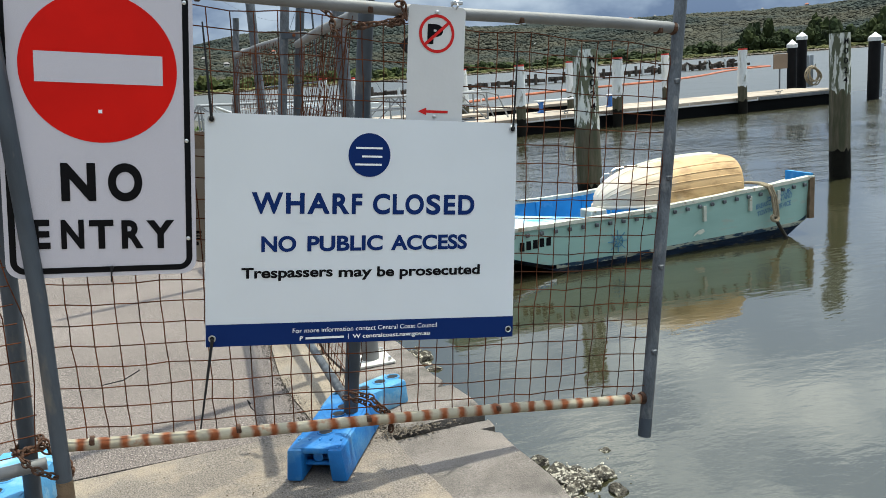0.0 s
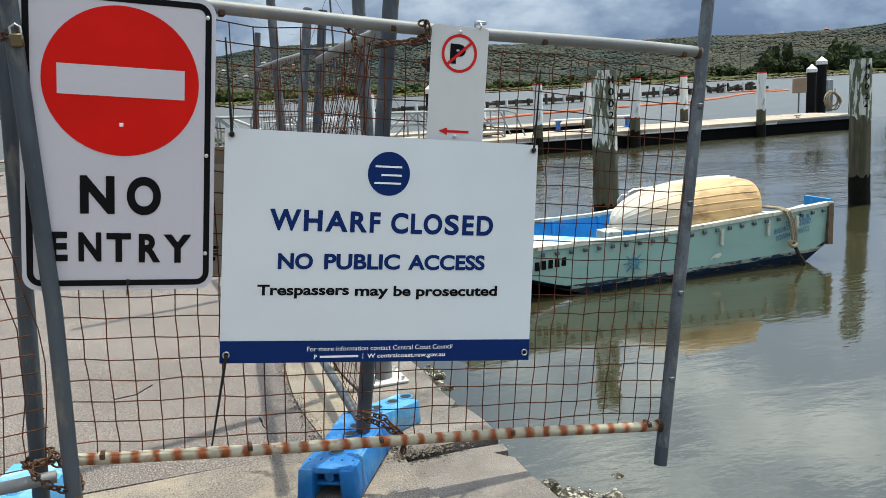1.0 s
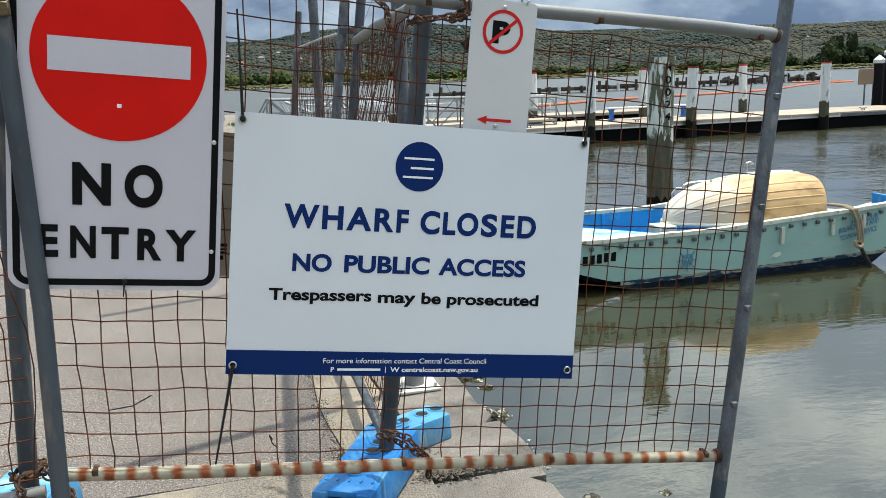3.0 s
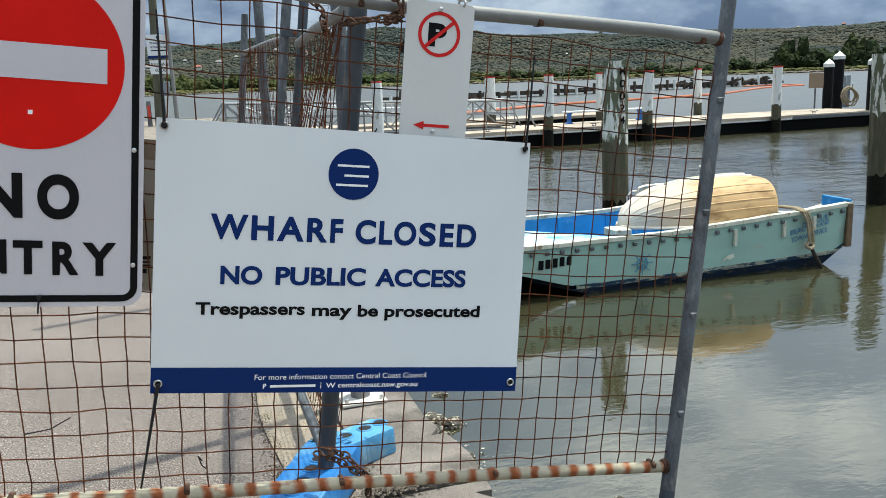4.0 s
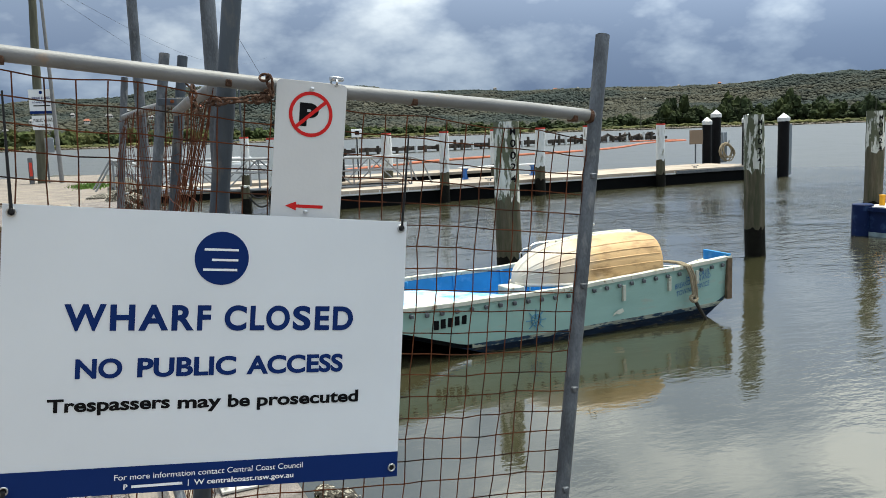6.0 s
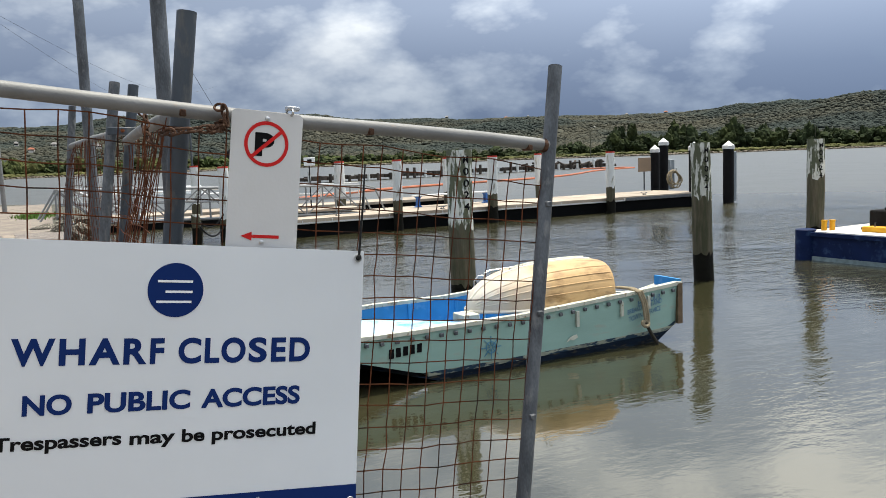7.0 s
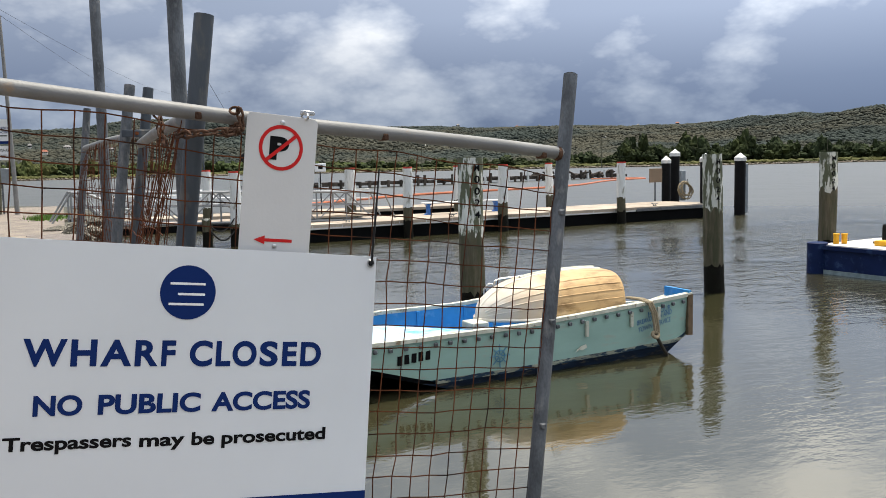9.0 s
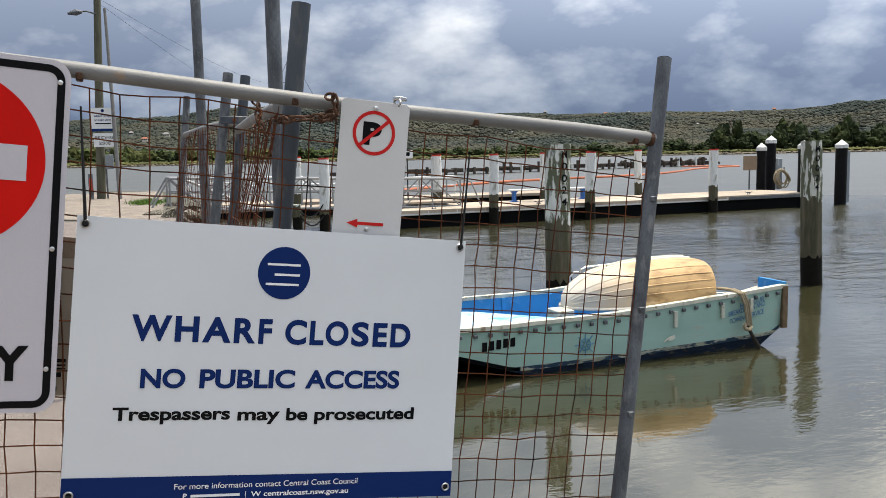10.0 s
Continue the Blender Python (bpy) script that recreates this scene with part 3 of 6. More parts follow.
def clumps(name, spots, material, label, jag=0.35, seed=3, coarse=False):
    """Many uneven leaf masses in one mesh; spots are (x, y, z, radius, height)."""
    rng = np.random.default_rng(seed)
    iv, jf = (ICO1_V, ICO1_F) if coarse else (ICO_V, ICO_F)
    vs, fs, k = [], [], 0
    for x, y, z, r, h in spots:
        v = iv * (1 + jag * (rng.random((len(iv), 1)) * 2 - 1)) * np.array([r * rng.uniform(0.8, 1.25), r * rng.uniform(0.8, 1.25), h])
        vs.append(v + np.array([x, y, z]))
        fs.append(jf + k)
        k += len(iv)
    me = bpy.data.meshes.new(name)
    me.from_pydata(np.concatenate(vs).tolist(), [], np.concatenate(fs).tolist())
    me.materials.append(material)
    if coarse:
        me.shade_smooth()
    return tagged(new(name, me), label, "trees", kind="stuff")


rng = random.Random(11)
spots = []
for _ in range(90000):
    a = rng.uniform(-22, 72)
    d = 130 + 1400 * rng.random() ** 0.8
    r = shore_r(a) + d
    s = rng.uniform(1.7, 3.8)
    spots.append((r * math.sin(radians(a)), r * math.cos(radians(a)), hill_height(a, r) + s * 0.25, s * 1.2, s * 0.72))
clumps("hill_trees", spots, HAZY_FOLIAGE, "distant mixed bushland covering the hills", 0.22, 3, True)
spots = []
for _ in range(2200):
    a = rng.uniform(-22, 72)
    dens = 0.5 + 0.5 * noise.noise(Vector((a * 0.30, 8, 0)))
    if rng.random() > dens * (2.4 if a > 40 else 1.3):
        continue
    r = shore_r(a) + rng.uniform(28, 130)
    h = rng.uniform(3.0, 8.0) * (2.0 if a > 40 else 1.0) * (0.7 + 0.6 * abs(noise.noise(Vector((a * 1.1, 2, 0)))) * 2)
    for _k in range(4):
        spots.append((r * math.sin(radians(a)) + rng.uniform(-3, 3), r * math.cos(radians(a)) + rng.uniform(-3, 3), WATER + 1.5 + h * rng.uniform(0.35, 0.95), rng.uniform(1.6, 3.4), h * rng.uniform(0.25, 0.4)))
clumps("shore_trees", spots, LEAVES_DARK, "dark belt of trees along the far waterline", 0.4)
spots = []
for _ in range(900):
    a = rng.uniform(-22, 26)
    r = shore_r(a) + rng.uniform(30, 230)
    h = rng.uniform(5.0, 12.0) * (1.15 - 0.02 * max(0.0, a))
    for _k in range(3):
        spots.append((r * math.sin(radians(a)) + rng.uniform(-4, 4), r * math.cos(radians(a)) + rng.uniform(-4, 4), hill_height(a, r) + h * rng.uniform(0.3, 0.8), rng.uniform(2.2, 4.6), h * rng.uniform(0.25, 0.42)))
clumps("shore_woods", spots, LEAVES, "green woods on the near slopes of the far shore", 0.4, 9)
spots = []
for _ in range(2200):
    a = rng.uniform(-22, 72)
    r = shore_r(a) + rng.uniform(5, 26)
    spots.append((r * math.sin(radians(a)), r * math.cos(radians(a)), WATER + 1.6, rng.uniform(2, 5), rng.uniform(0.8, 1.9)))
clumps("shore_reeds", spots, REEDS, "yellow-green grass and reeds on the far bank", 0.4)
spots = []
for _ in range(2200):
    a = rng.uniform(-22, 72)
    r = shore_r(a) + rng.uniform(-3, 4)
    spots.append((r * math.sin(radians(a)), r * math.cos(radians(a)), WATER + 0.3, rng.uniform(0.8, 2.2), rng.uniform(0.5, 1.1)))
clumps("shore_rocks", spots, SHORE_ROCK, "brown rocks edging the far bank", 0.4)


# ---- the fence panel with the signs ----
FY = 3.16                                     # plane of the panel
BL, BR = Vector((-0.245, FY + 0.008, 0.347)), Vector((2.090, 3.056, 0.083))
TL, TR = Vector((-0.235, FY - 0.004, 1.925)), Vector((2.410, 3.240, 1.645))   # twisted: the free end leans back


def on_panel(s, t):
    """A point of the panel: s from its left to its right post, t from the bottom to the top rail."""
    return BL.lerp(BR, s).lerp(TL.lerp(TR, s), t)


def wire(pts, r, parent, material=RUST_WIRE):
    return part("wire", tube(pts, r, 5, caps=False), material, parent)


def clip(at, parent, size=0.022, along=Vector((1, 0, 0))):
    x = along.normalized()
    z = Vector((0, 0, 1))
    y = z.cross(x)
    m = Matrix((x, y, z)).transposed().to_4x4()
    m.translation = at
    return part("clip", box((-size * 0.9, -0.0255, -size), (size * 0.9, 0.0255, size), 0.003, m=m), CHAIN, parent)


panel = thing("wire_fence", (0.9, FY, 0.1), "rusty wire mesh temporary fence panel hanging over the quay edge", "fence panel")
lean_r = (TR - BR).normalized()
part("post", tube([BR - lean_r * 0.165, BR.lerp(TR, 0.5), TR + lean_r * 0.318], 0.0275, 16), GALV, panel, "bare galvanised end post")
cap_at = TR + lean_r * 0.319
part("post_end", tube([cap_at, cap_at + lean_r * 0.002], 0.0225, 14), BLACK_PLASTIC, panel)
part("post_foot", tube([BR - lean_r * 0.172, BR - lean_r * 0.09], 0.0282, 16), GALV_DARK, panel, "darker foot of the post")
part("post", tube([Vector((-0.252, FY - 0.03, 0.06)), Vector((-0.226, FY - 0.03, 0.9)), Vector((-0.232, FY - 0.03, 2.05))], 0.0275, 16), GALV_DARK, panel, "bent blue-grey galvanised post")
part("post_foot", tube([Vector((-0.2525, FY - 0.03, 0.05)), Vector((-0.2465, FY - 0.03, 0.235))], 0.0285, 16), DARK_WOOD, panel, "rust-stained foot of the post")
part("top_rail", tube([TL.lerp(TR, k / 8) + Vector((0, 0, 0.006 * math.sin(k * 1.1))) for k in range(9)], 0.0235, 14), RAIL_PALE, panel)
part("bottom_rail", tube([BL.lerp(BR, k / 8) + Vector((0, 0, -0.004 * math.sin(k * 0.9))) for k in range(9)], 0.0215, 14), RAIL_CREAM, panel)
for p_ in (TR, BR):
    d_ = (TL - TR).normalized()
    part("weld", tube([p_ + d_ * 0.024, p_ + d_ * 0.034, p_ + d_ * 0.040], [0.0285, 0.027, 0.024], 14), CHAIN, panel)
rng = random.Random(5)
NV, NH = 33, 21
jit = {}
for i in range(NV + 1):
    for j in range(NH + 1):
        slack = 0.006 if 3 < j < NH - 2 else 0.012
        jit[i, j] = Vector((rng.gauss(0, 0.0018), rng.gauss(0, 0.003) + 0.012 * noise.noise(Vector((i * 0.2, j * 0.2, 1))), rng.gauss(0, 0.0016) - 0.012 * (1 if j == NH else 0.3) * (0.5 - 0.5 * math.cos(i * 2 * math.pi / 6))))


def node(i, j):
    s = 0.0075 + 0.0314 * i - 0.00005 * i * i
    t = (0.008, 0.037)[j] if j < 2 else 0.087 + 0.0475 * (j - 2) - s * (0.010 + 0.0015 * (j - 2))
    return on_panel(s, t) + jit[i, j] + Vector((0.007 * noise.noise(Vector((i * 0.3, j * 0.25, 7))), 0, 0.006 * noise.noise(Vector((i * 0.25, j * 0.4, 3)))))


for i in range(NV + 1):
    wire([node(i, j) for j in range(NH + 1)], 0.0022, panel)
for j in range(NH + 1):
    wire([node(i, j) + Vector((0, 0.003, 0)) for i in range(NV + 1)], 0.0022, panel)
for s in (0.045, 0.26, 0.47, 0.70, 0.965):
    clip(BL.lerp(BR, s) + Vector((0, 0, 0.012)), panel, 0.010, BR - BL)
for s in (0.03, 0.245, 0.475, 0.71, 0.96):
    clip(TL.lerp(TR, s) + Vector((0, 0, -0.014)), panel, 0.011, TR - TL)
for t in (0.13, 0.36, 0.60, 0.86):
    c = BR.lerp(TR, t)
    part("wire_staple", box((-0.012, -0.014, -0.010), (0.012, 0.004, 0.010), 0.003, m=Matrix.Translation(c + Vector((-0.006, -0.024, 0)))), GALV, panel)
stub = [on_panel(0.070, 0.137) + Vector(v) for v in ((0, -0.004, 0), (0.07, -0.008, 0.006), (0.13, -0.014, 0.035))]
part("loose_tie", tube(stub, 0.0022, 6), BLACK_PLASTIC, panel)
part("loose_tie", tube([on_panel(0.285, 0.05) + Vector(v) for v in ((0, -0.004, 0), (-0.012, -0.02, 0.02), (-0.02, -0.015, 0.05), (-0.01, -0.01, 0.03))], 0.0022, 6), BLACK_PLASTIC, panel)


def chain_links(points, parent_label, name="chain", size=0.018):
    """A chain of oval links along points."""
    pts = [Vector(p) for p in points]
    seg, total = [], 0.0
    for a, b in zip(pts, pts[1:]):
        seg.append((total, (b - a).length, a, b))
        total += (b - a).length
    ob = thing(name, pts[0], parent_label, "chain")
    pitch, d, k = size * 1.55, 0.0, 0
    while d < total:
        for s0, ln, a, b in seg:
            if s0 <= d <= s0 + ln:
                c, t = a.lerp(b, (d - s0) / ln), (b - a).normalized()
                break
        side = t.orthogonal().normalized()
        up = t.cross(side)
        ang = radians(90 * (k % 2) + 20 * math.sin(k * 1.7))
        w = side * math.cos(ang) + up * math.sin(ang)
        loop = [c + t * (size * 1.15 * math.cos(q)) + w * (size * 0.68 * math.sin(q)) for q in [2 * math.pi * z / 10 for z in range(10)]]
        part("link", tube(loop, size * 0.24, 6, closed=True), CHAIN, ob)
        d += pitch
        k += 1
    return ob


def loop_round(c, rx, ry, n=14, tilt=0.0, a0=0, a1=360):
    return [Vector(c) + Vector((rx * math.cos(radians(lerp(a0, a1, k / n))), ry * math.sin(radians(lerp(a0, a1, k / n))), tilt * math.cos(radians(lerp(a0, a1, k / n))))) for k in range(n + 1)]


# ---- posts behind the panel ----
def lean_post(foot, top, material, label, r=0.028):
    ob = thing("steel_post", foot, label, "fence post", "posts of the temporary fence")
    f, t = Vector(foot), Vector(top)
    part("tube", tube([f, f.lerp(t, 0.5), t], r, 16), material, ob)
    d = (t - f).normalized()
    part("tube_end", tube([t, t + d * 0.002], r * 0.82, 14), BLACK_PLASTIC, ob)
    return ob


C_FOOT, C_TOP = Vector((0.845, 3.44, 0.06)), Vector((1.079, 3.29, 2.096))
lean_post(C_FOOT, C_TOP, GALV_DARK, "leaning dull galvanised post in a blue plastic foot", 0.031)
lean_post((-0.385, 3.31, 0.02), (-0.275, 3.31, 1.9), GALV_DARK, "dull galvanised post chained to the panel", 0.030)


def foot_block(at, turn, label, material, length=0.50, width=0.205, h=0.138):
    """A moulded plastic fence foot with post holes and a grip at its end."""
    ob = thing("ballast_block", at, label, "fence foot", "plastic fence feet")
    m = Matrix.Translation(at) @ Matrix.Rotation(radians(turn), 4, "Z")
    a, b, l2 = width / 2, width / 2 * 0.80, length / 2
    bm = bmesh.new()
    body = []
    prof = [(-l2, 0.0), (-l2 * 0.97, h * 0.92), (-l2 * 0.9, h), (l2 * 0.9, h), (l2 * 0.97, h * 0.92), (l2, 0.0)]
    box((-l2 + 0.13, -a, 0.0), (l2 - 0.13, a, h - 0.006), 0.014, bm, segs=2)
    box((-l2 + 0.012, -a * 0.9, h * 0.80), (l2 - 0.012, a * 0.9, h * 1.0), 0.010, bm, segs=2)
    for v in bm.verts:
        if v.co.z > h * 0.6:
            v.co.y *= 0.88
    part("body", bm_t(bm, m), material, ob)
    for sx in (-1, 1):
        for sy in (-1, 1):
            bm = box((0, 0, 0), (0.150, width * 0.27, h * 0.97), 0.012, segs=2)
            for v in bm.verts:
                v.co = Vector((sx * (l2 - 0.150 + v.co.x), sy * (a - width * 0.27 + v.co.y) * (0.9 if v.co.z > h * 0.6 else 1.0), v.co.z))
            if sx * sy < 0:
                bmesh.ops.reverse_faces(bm, faces=bm.faces)
            part("shoulder", bm_t(bm, m), material, ob)
        bm = box((0, -a * 0.8, h * 0.34), (0.03, a * 0.8, h * 0.46), 0.006)
        for v in bm.verts:
            v.co.x = sx * (l2 - 0.075 + v.co.x)
        part("grip", bm_t(bm, m), material, ob)
        bm = tube([(sx * (l2 - 0.14), 0, h * 0.62), (sx * (l2 - 0.045), 0, h * 0.62)], 0.020, 12)
        part("spigot", bm_t(bm, m), material, ob)
    for x in (-0.13, -0.05, 0.05, 0.13):
        # Solid black plug painted as the shade inside a post hole.
        part("hole", bm_t(tube([(x, 0, h - 0.03), (x, 0, h + 0.0015)], 0.027, 14), m), BLACK_PLASTIC, ob)
        part("rim", bm_t(tube([(x + 0.031 * math.cos(q), 0.031 * math.sin(q), h) for q in [2 * math.pi * k / 14 for k in range(14)]], 0.005, 6, closed=True), m), material, ob)
    for k in range(5):
        y = lerp(-a * 0.7, a * 0.7, k / 4)
        part("rib", bm_t(box((-l2 + 0.08, y - 0.004, h * 0.98), (-0.19, y + 0.004, h + 0.005), 0.002), m), material, ob)
    return ob


def bm_t(bm, m):
    bm.transform(m)
    return bm


foot_block((0.775, 3.39, 0.005), 60, "scuffed blue plastic fence foot lying under the bottom rail", BLUE_PLASTIC, 0.58, 0.25)
foot_block((1.03, 3.73, 0.012), 25, "sun-faded blue plastic fence foot behind the post", BLUE_FADED, 0.30, 0.17, 0.115)
foot_block((-0.50, 3.42, 0.005), 75, "faded blue plastic fence foot under the chained posts", BLUE_FADED, 0.66, 0.28)

# chains and padlock
chain_links(loop_round((1.06, FY + 0.06, 1.725), 0.09, 0.10, 12, 0.005, -200, 40) + [Vector((1.14, FY - 0.03, 1.75)), Vector((1.135, FY - 0.03, 1.785)), Vector((1.12, FY + 0.0, 1.795))], "rusty steel chain round the leaning post and top rail")
chain_links([(0.80, FY + 0.08, 0.285), (0.86, FY + 0.02, 0.275), (0.91, FY - 0.03, 0.245), (0.945, FY - 0.03, 0.205), (0.945, FY - 0.02, 0.155), (0.955, FY - 0.02, 0.20), (0.93, FY - 0.03, 0.24), (0.88, FY, 0.30), (0.82, FY + 0.06, 0.31)], "rusty steel chain hanging round the bottom rail", "chain", 0.016)
chain_links(loop_round((-0.30, FY + 0.04, 0.285), 0.075, 0.10, 16, -0.05) + loop_round((-0.36, FY + 0.12, 0.33), 0.05, 0.06, 8, 0.01), "rusty steel chain binding two posts by the rail", "chain", 0.017)
chain_links([(-0.48, FY - 0.05, 1.745), (-0.38, FY - 0.05, 1.755), (-0.30, FY - 0.055, 1.765), (-0.235, FY - 0.055, 1.79)], "dull steel chain across the panel gap", "chain", 0.02)
lock = thing("padlock", (-0.215, FY - 0.055, 1.74), "small weathered brass padlock on the chain", "padlock")
part("body", box((-0.24, FY - 0.07, 1.745), (-0.20, FY - 0.045, 1.785), 0.004), mat("brass", (0.13, 0.10, 0.055), 0.5, 0.5), lock)
part("shackle", tube([(-0.235, FY - 0.057, 1.785), (-0.235, FY - 0.057, 1.805), (-0.22, FY - 0.057, 1.815), (-0.205, FY - 0.057, 1.805), (-0.205, FY - 0.057, 1.785)], 0.004, 8), STEEL, lock)

# the next panel to the left
left_panel = thing("wire_fence", (-1.3, 3.1, 0.2), "rusty wire mesh fence panel chained beside the sign panel", "fence panel")
la, lb = Vector((-0.30, FY + 0.035, 0.285)), Vector((-2.55, 3.02, 0.245))
lt, lu = Vector((-0.34, FY + 0.035, 1.86)), Vector((-2.6, 3.02, 1.86))
part("bottom_rail", tube([la, la.lerp(lb, 0.5), lb], 0.0225, 14), RAIL_PALE, left_panel)
part("top_rail", tube([lt, lt.lerp(lu, 0.5), lu], 0.0235, 14), RAIL_PALE, left_panel)
part("post", tube([lb - Vector((0, 0, 0.2)), lu + Vector((0, 0, 0.3))], 0.0275, 14), GALV, left_panel)
for i in range(33):
    s = 0.01 + i / 33.5
    wire([la.lerp(lb, s).lerp(lt.lerp(lu, s), 0.03 + 0.94 * j / 12) + Vector((rng.gauss(0, 0.006) + (0.05 * math.sin(j * 0.5) * (1 - s) if i < 6 else 0), rng.gauss(0, 0.003), rng.gauss(0, 0.003))) for j in range(13)], 0.0022, left_panel)
for j in range(23):
    t = 0.03 + 0.94 * j / 22
    wire([la.lerp(lb, s).lerp(lt.lerp(lu, s), t) + Vector((0, 0.003, rng.gauss(0, 0.004))) for s in [0.0 + k / 14 for k in range(15)]], 0.0022, left_panel)


# ---- signs on the panel ----
def plate_frame(tl, deg, y):
    """Axes of a sign: x along its top edge, y up its side, z towards the viewer; the origin at its top left corner."""
    c, s = math.cos(radians(deg)), math.sin(radians(deg))
    m = Matrix(((c, s, 0, tl[0]), (0, 0, -1, y), (-s, c, 0, tl[1]), (0, 0, 0, 1)))
    return m


def flat(outline, m, z=0.001, thick=0.0006):
    return prism(outline, z, z + thick, m=m)


def rect(u0, v0, u1, v1):
    """u to the right, v down from the top left corner."""
    return [(u0, -v1), (u1, -v1), (u1, -v0), (u0, -v0)]


def letters(body, u0, u1, v_base, cap, m, bold=0.0, z=0.0022):
    return lettering(body, u1 - u0, cap, m @ Matrix.Translation((u0, -v_base, z)), bold)


def ring_flat(cx, cy, r0, r1, m, z):
    bm = bmesh.new()
    n = 48
    a = [bm.verts.new((cx + r0 * math.cos(2 * math.pi * k / n), cy + r0 * math.sin(2 * math.pi * k / n), z)) for k in range(n)]
    b = [bm.verts.new((cx + r1 * math.cos(2 * math.pi * k / n), cy + r1 * math.sin(2 * math.pi * k / n), z)) for k in range(n)]
    for k in range(n):
        bm.faces.new((a[k], b[k], b[(k + 1) % n], a[(k + 1) % n]))
    bm.transform(m)
    return bm


def border(w, h, r, inset, wid, m, z):
    bm = bmesh.new()
    o = round_rect(w - 2 * inset, h - 2 * inset, r)
    i = round_rect(w - 2 * inset - 2 * wid, h - 2 * inset - 2 * wid, max(0.004, r - wid))
    a = [bm.verts.new((x + inset, y + inset - h, z)) for x, y in o]
    b = [bm.verts.new((x + inset + wid, y + inset + wid - h, z)) for x, y in i]
    n = len(a)
    for k in range(n):
        bm.faces.new((a[k], a[(k + 1) % n], b[(k + 1) % n], b[k]))
    bm.transform(m)
    return bm


def cable_tie(a, b, parent, name="cable_tie", w=0.0028):
    a, b = Vector(a), Vector(b)
    t = part(name, tube([a, a.lerp(b, 0.5) + Vector((0, -0.004, 0)), b], [w * 1.3, w, w * 0.7], 6), BLACK_PLASTIC, parent)
    part("tie_head", box(a - Vector((0.006, 0.008, 0.006)), a + Vector((0.006, 0.004, 0.006)), 0.001), BLACK_PLASTIC, t)
    return t


def main_sign():
    w, h = 1.2, 0.84
    m = plate_frame((0.3845, 1.458), 6.9, FY - 0.0365)
    ob = thing("wharf_sign", (0.9, FY, 0.6), "white printed closure sign with a navy band tied to the mesh", "sign")
    bm = bmesh.new()
    nx, ny = 24, 16
    g = [[bm.verts.new((w * i / nx, -h * j / ny, 0.0012 * noise.noise(Vector((i * 0.16, j * 0.16, 2))) - 0.0012)) for j in range(ny + 1)] for i in range(nx + 1)]
    for i in range(nx):
        for j in range(ny):
            bm.faces.new((g[i][j], g[i][j + 1], g[i + 1][j + 1], g[i + 1][j]))
    ext = bmesh.ops.extrude_face_region(bm, geom=bm.faces[:])
    bmesh.ops.translate(bm, verts=[e for e in ext["geom"] if isinstance(e, bmesh.types.BMVert)], vec=(0, 0, -0.005))
    bmesh.ops.recalc_face_normals(bm, faces=bm.faces)
    part("sheet", bm_t(bm, m), SIGN_WHITE, ob)
    bm = bmesh.new()
    g = [[bm.verts.new((lerp(0.0005, 1.1995, i / 24), lerp(-0.757, -0.8395, j / 3), 0.0008)) for j in range(4)] for i in range(25)]
    for i in range(24):
        for j in range(3):
            bm.faces.new((g[i][j], g[i][j + 1], g[i + 1][j + 1], g[i + 1][j]))
    ext = bmesh.ops.extrude_face_region(bm, geom=bm.faces[:])
    bmesh.ops.translate(bm, verts=[e for e in ext["geom"] if isinstance(e, bmesh.types.BMVert)], vec=(0, 0, -0.0006))
    bmesh.ops.recalc_face_normals(bm, faces=bm.faces)
    part("navy_band", bm_t(bm, m), NAVY_INK, ob)
    part("emblem_disc", flat(disc(0.593, -0.1355, 0.081), m, 0.0002), NAVY_INK, ob)
    for u0, u1, v in ((0.540, 0.642, 0.116), (0.563, 0.642, 0.147), (0.538, 0.640, 0.177)):
        part("emblem_bar", flat(rect(u0, v - 0.010, u1, v - 0.003), m, 0.0010), WHITE_INK, ob)
    for ch, u0, u1 in (("W", 0.1615, 0.273), ("H", 0.283, 0.351), ("A", 0.361, 0.445), ("R", 0.454, 0.519), ("F", 0.528, 0.568), ("C", 0.609, 0.676), ("L", 0.687, 0.732), ("O", 0.737, 0.812), ("S", 0.822, 0.880), ("E", 0.894, 0.942), ("D", 0.954, 1.0224)):
        part("lettering", letters(ch, u0, u1, 0.3525 + 0.009 * (u0 - 0.16), 0.082, m, 0.034, 0.0004), NAVY_INK, ob)
    for word, u0, u1 in (("NO", 0.1955, 0.3218), ("PUBLIC", 0.363, 0.6505), ("ACCESS", 0.683, 0.9945)):
        part("lettering", letters(word, u0, u1, 0.4930 + 0.003 * (u0 - 0.19), 0.0615, m, 0.034, 0.0004), NAVY_INK, ob)
    for word, u0, u1 in (("Trespassers", 0.1256, 0.4594), ("may", 0.4819, 0.6108), ("be", 0.6307, 0.6981), ("prosecuted", 0.7201, 1.0522)):
        part("lettering", letters(word, u0, u1, 0.5898 + 0.010 * (u0 - 0.13), 0.042, m, 0.030, 0.0004), BLACK_INK, ob)
    part("lettering", letters("For more information contact Central Coast Council", 0.3115, 0.8749, 0.8005, 0.0185, m, 0.002, 0.0034), WHITE_INK, ob)
    part("lettering", letters("P", 0.338, 0.349, 0.8300, 0.0175, m, 0.020, 0.0034), WHITE_INK, ob)
    part("number_bar", flat(rect(0.360, 0.8185, 0.505, 0.8265), m, 0.0030), WHITE_INK, ob)
    part("divider_bar", flat(rect(0.5215, 0.8125, 0.5235, 0.8325), m, 0.0030), WHITE_INK, ob)
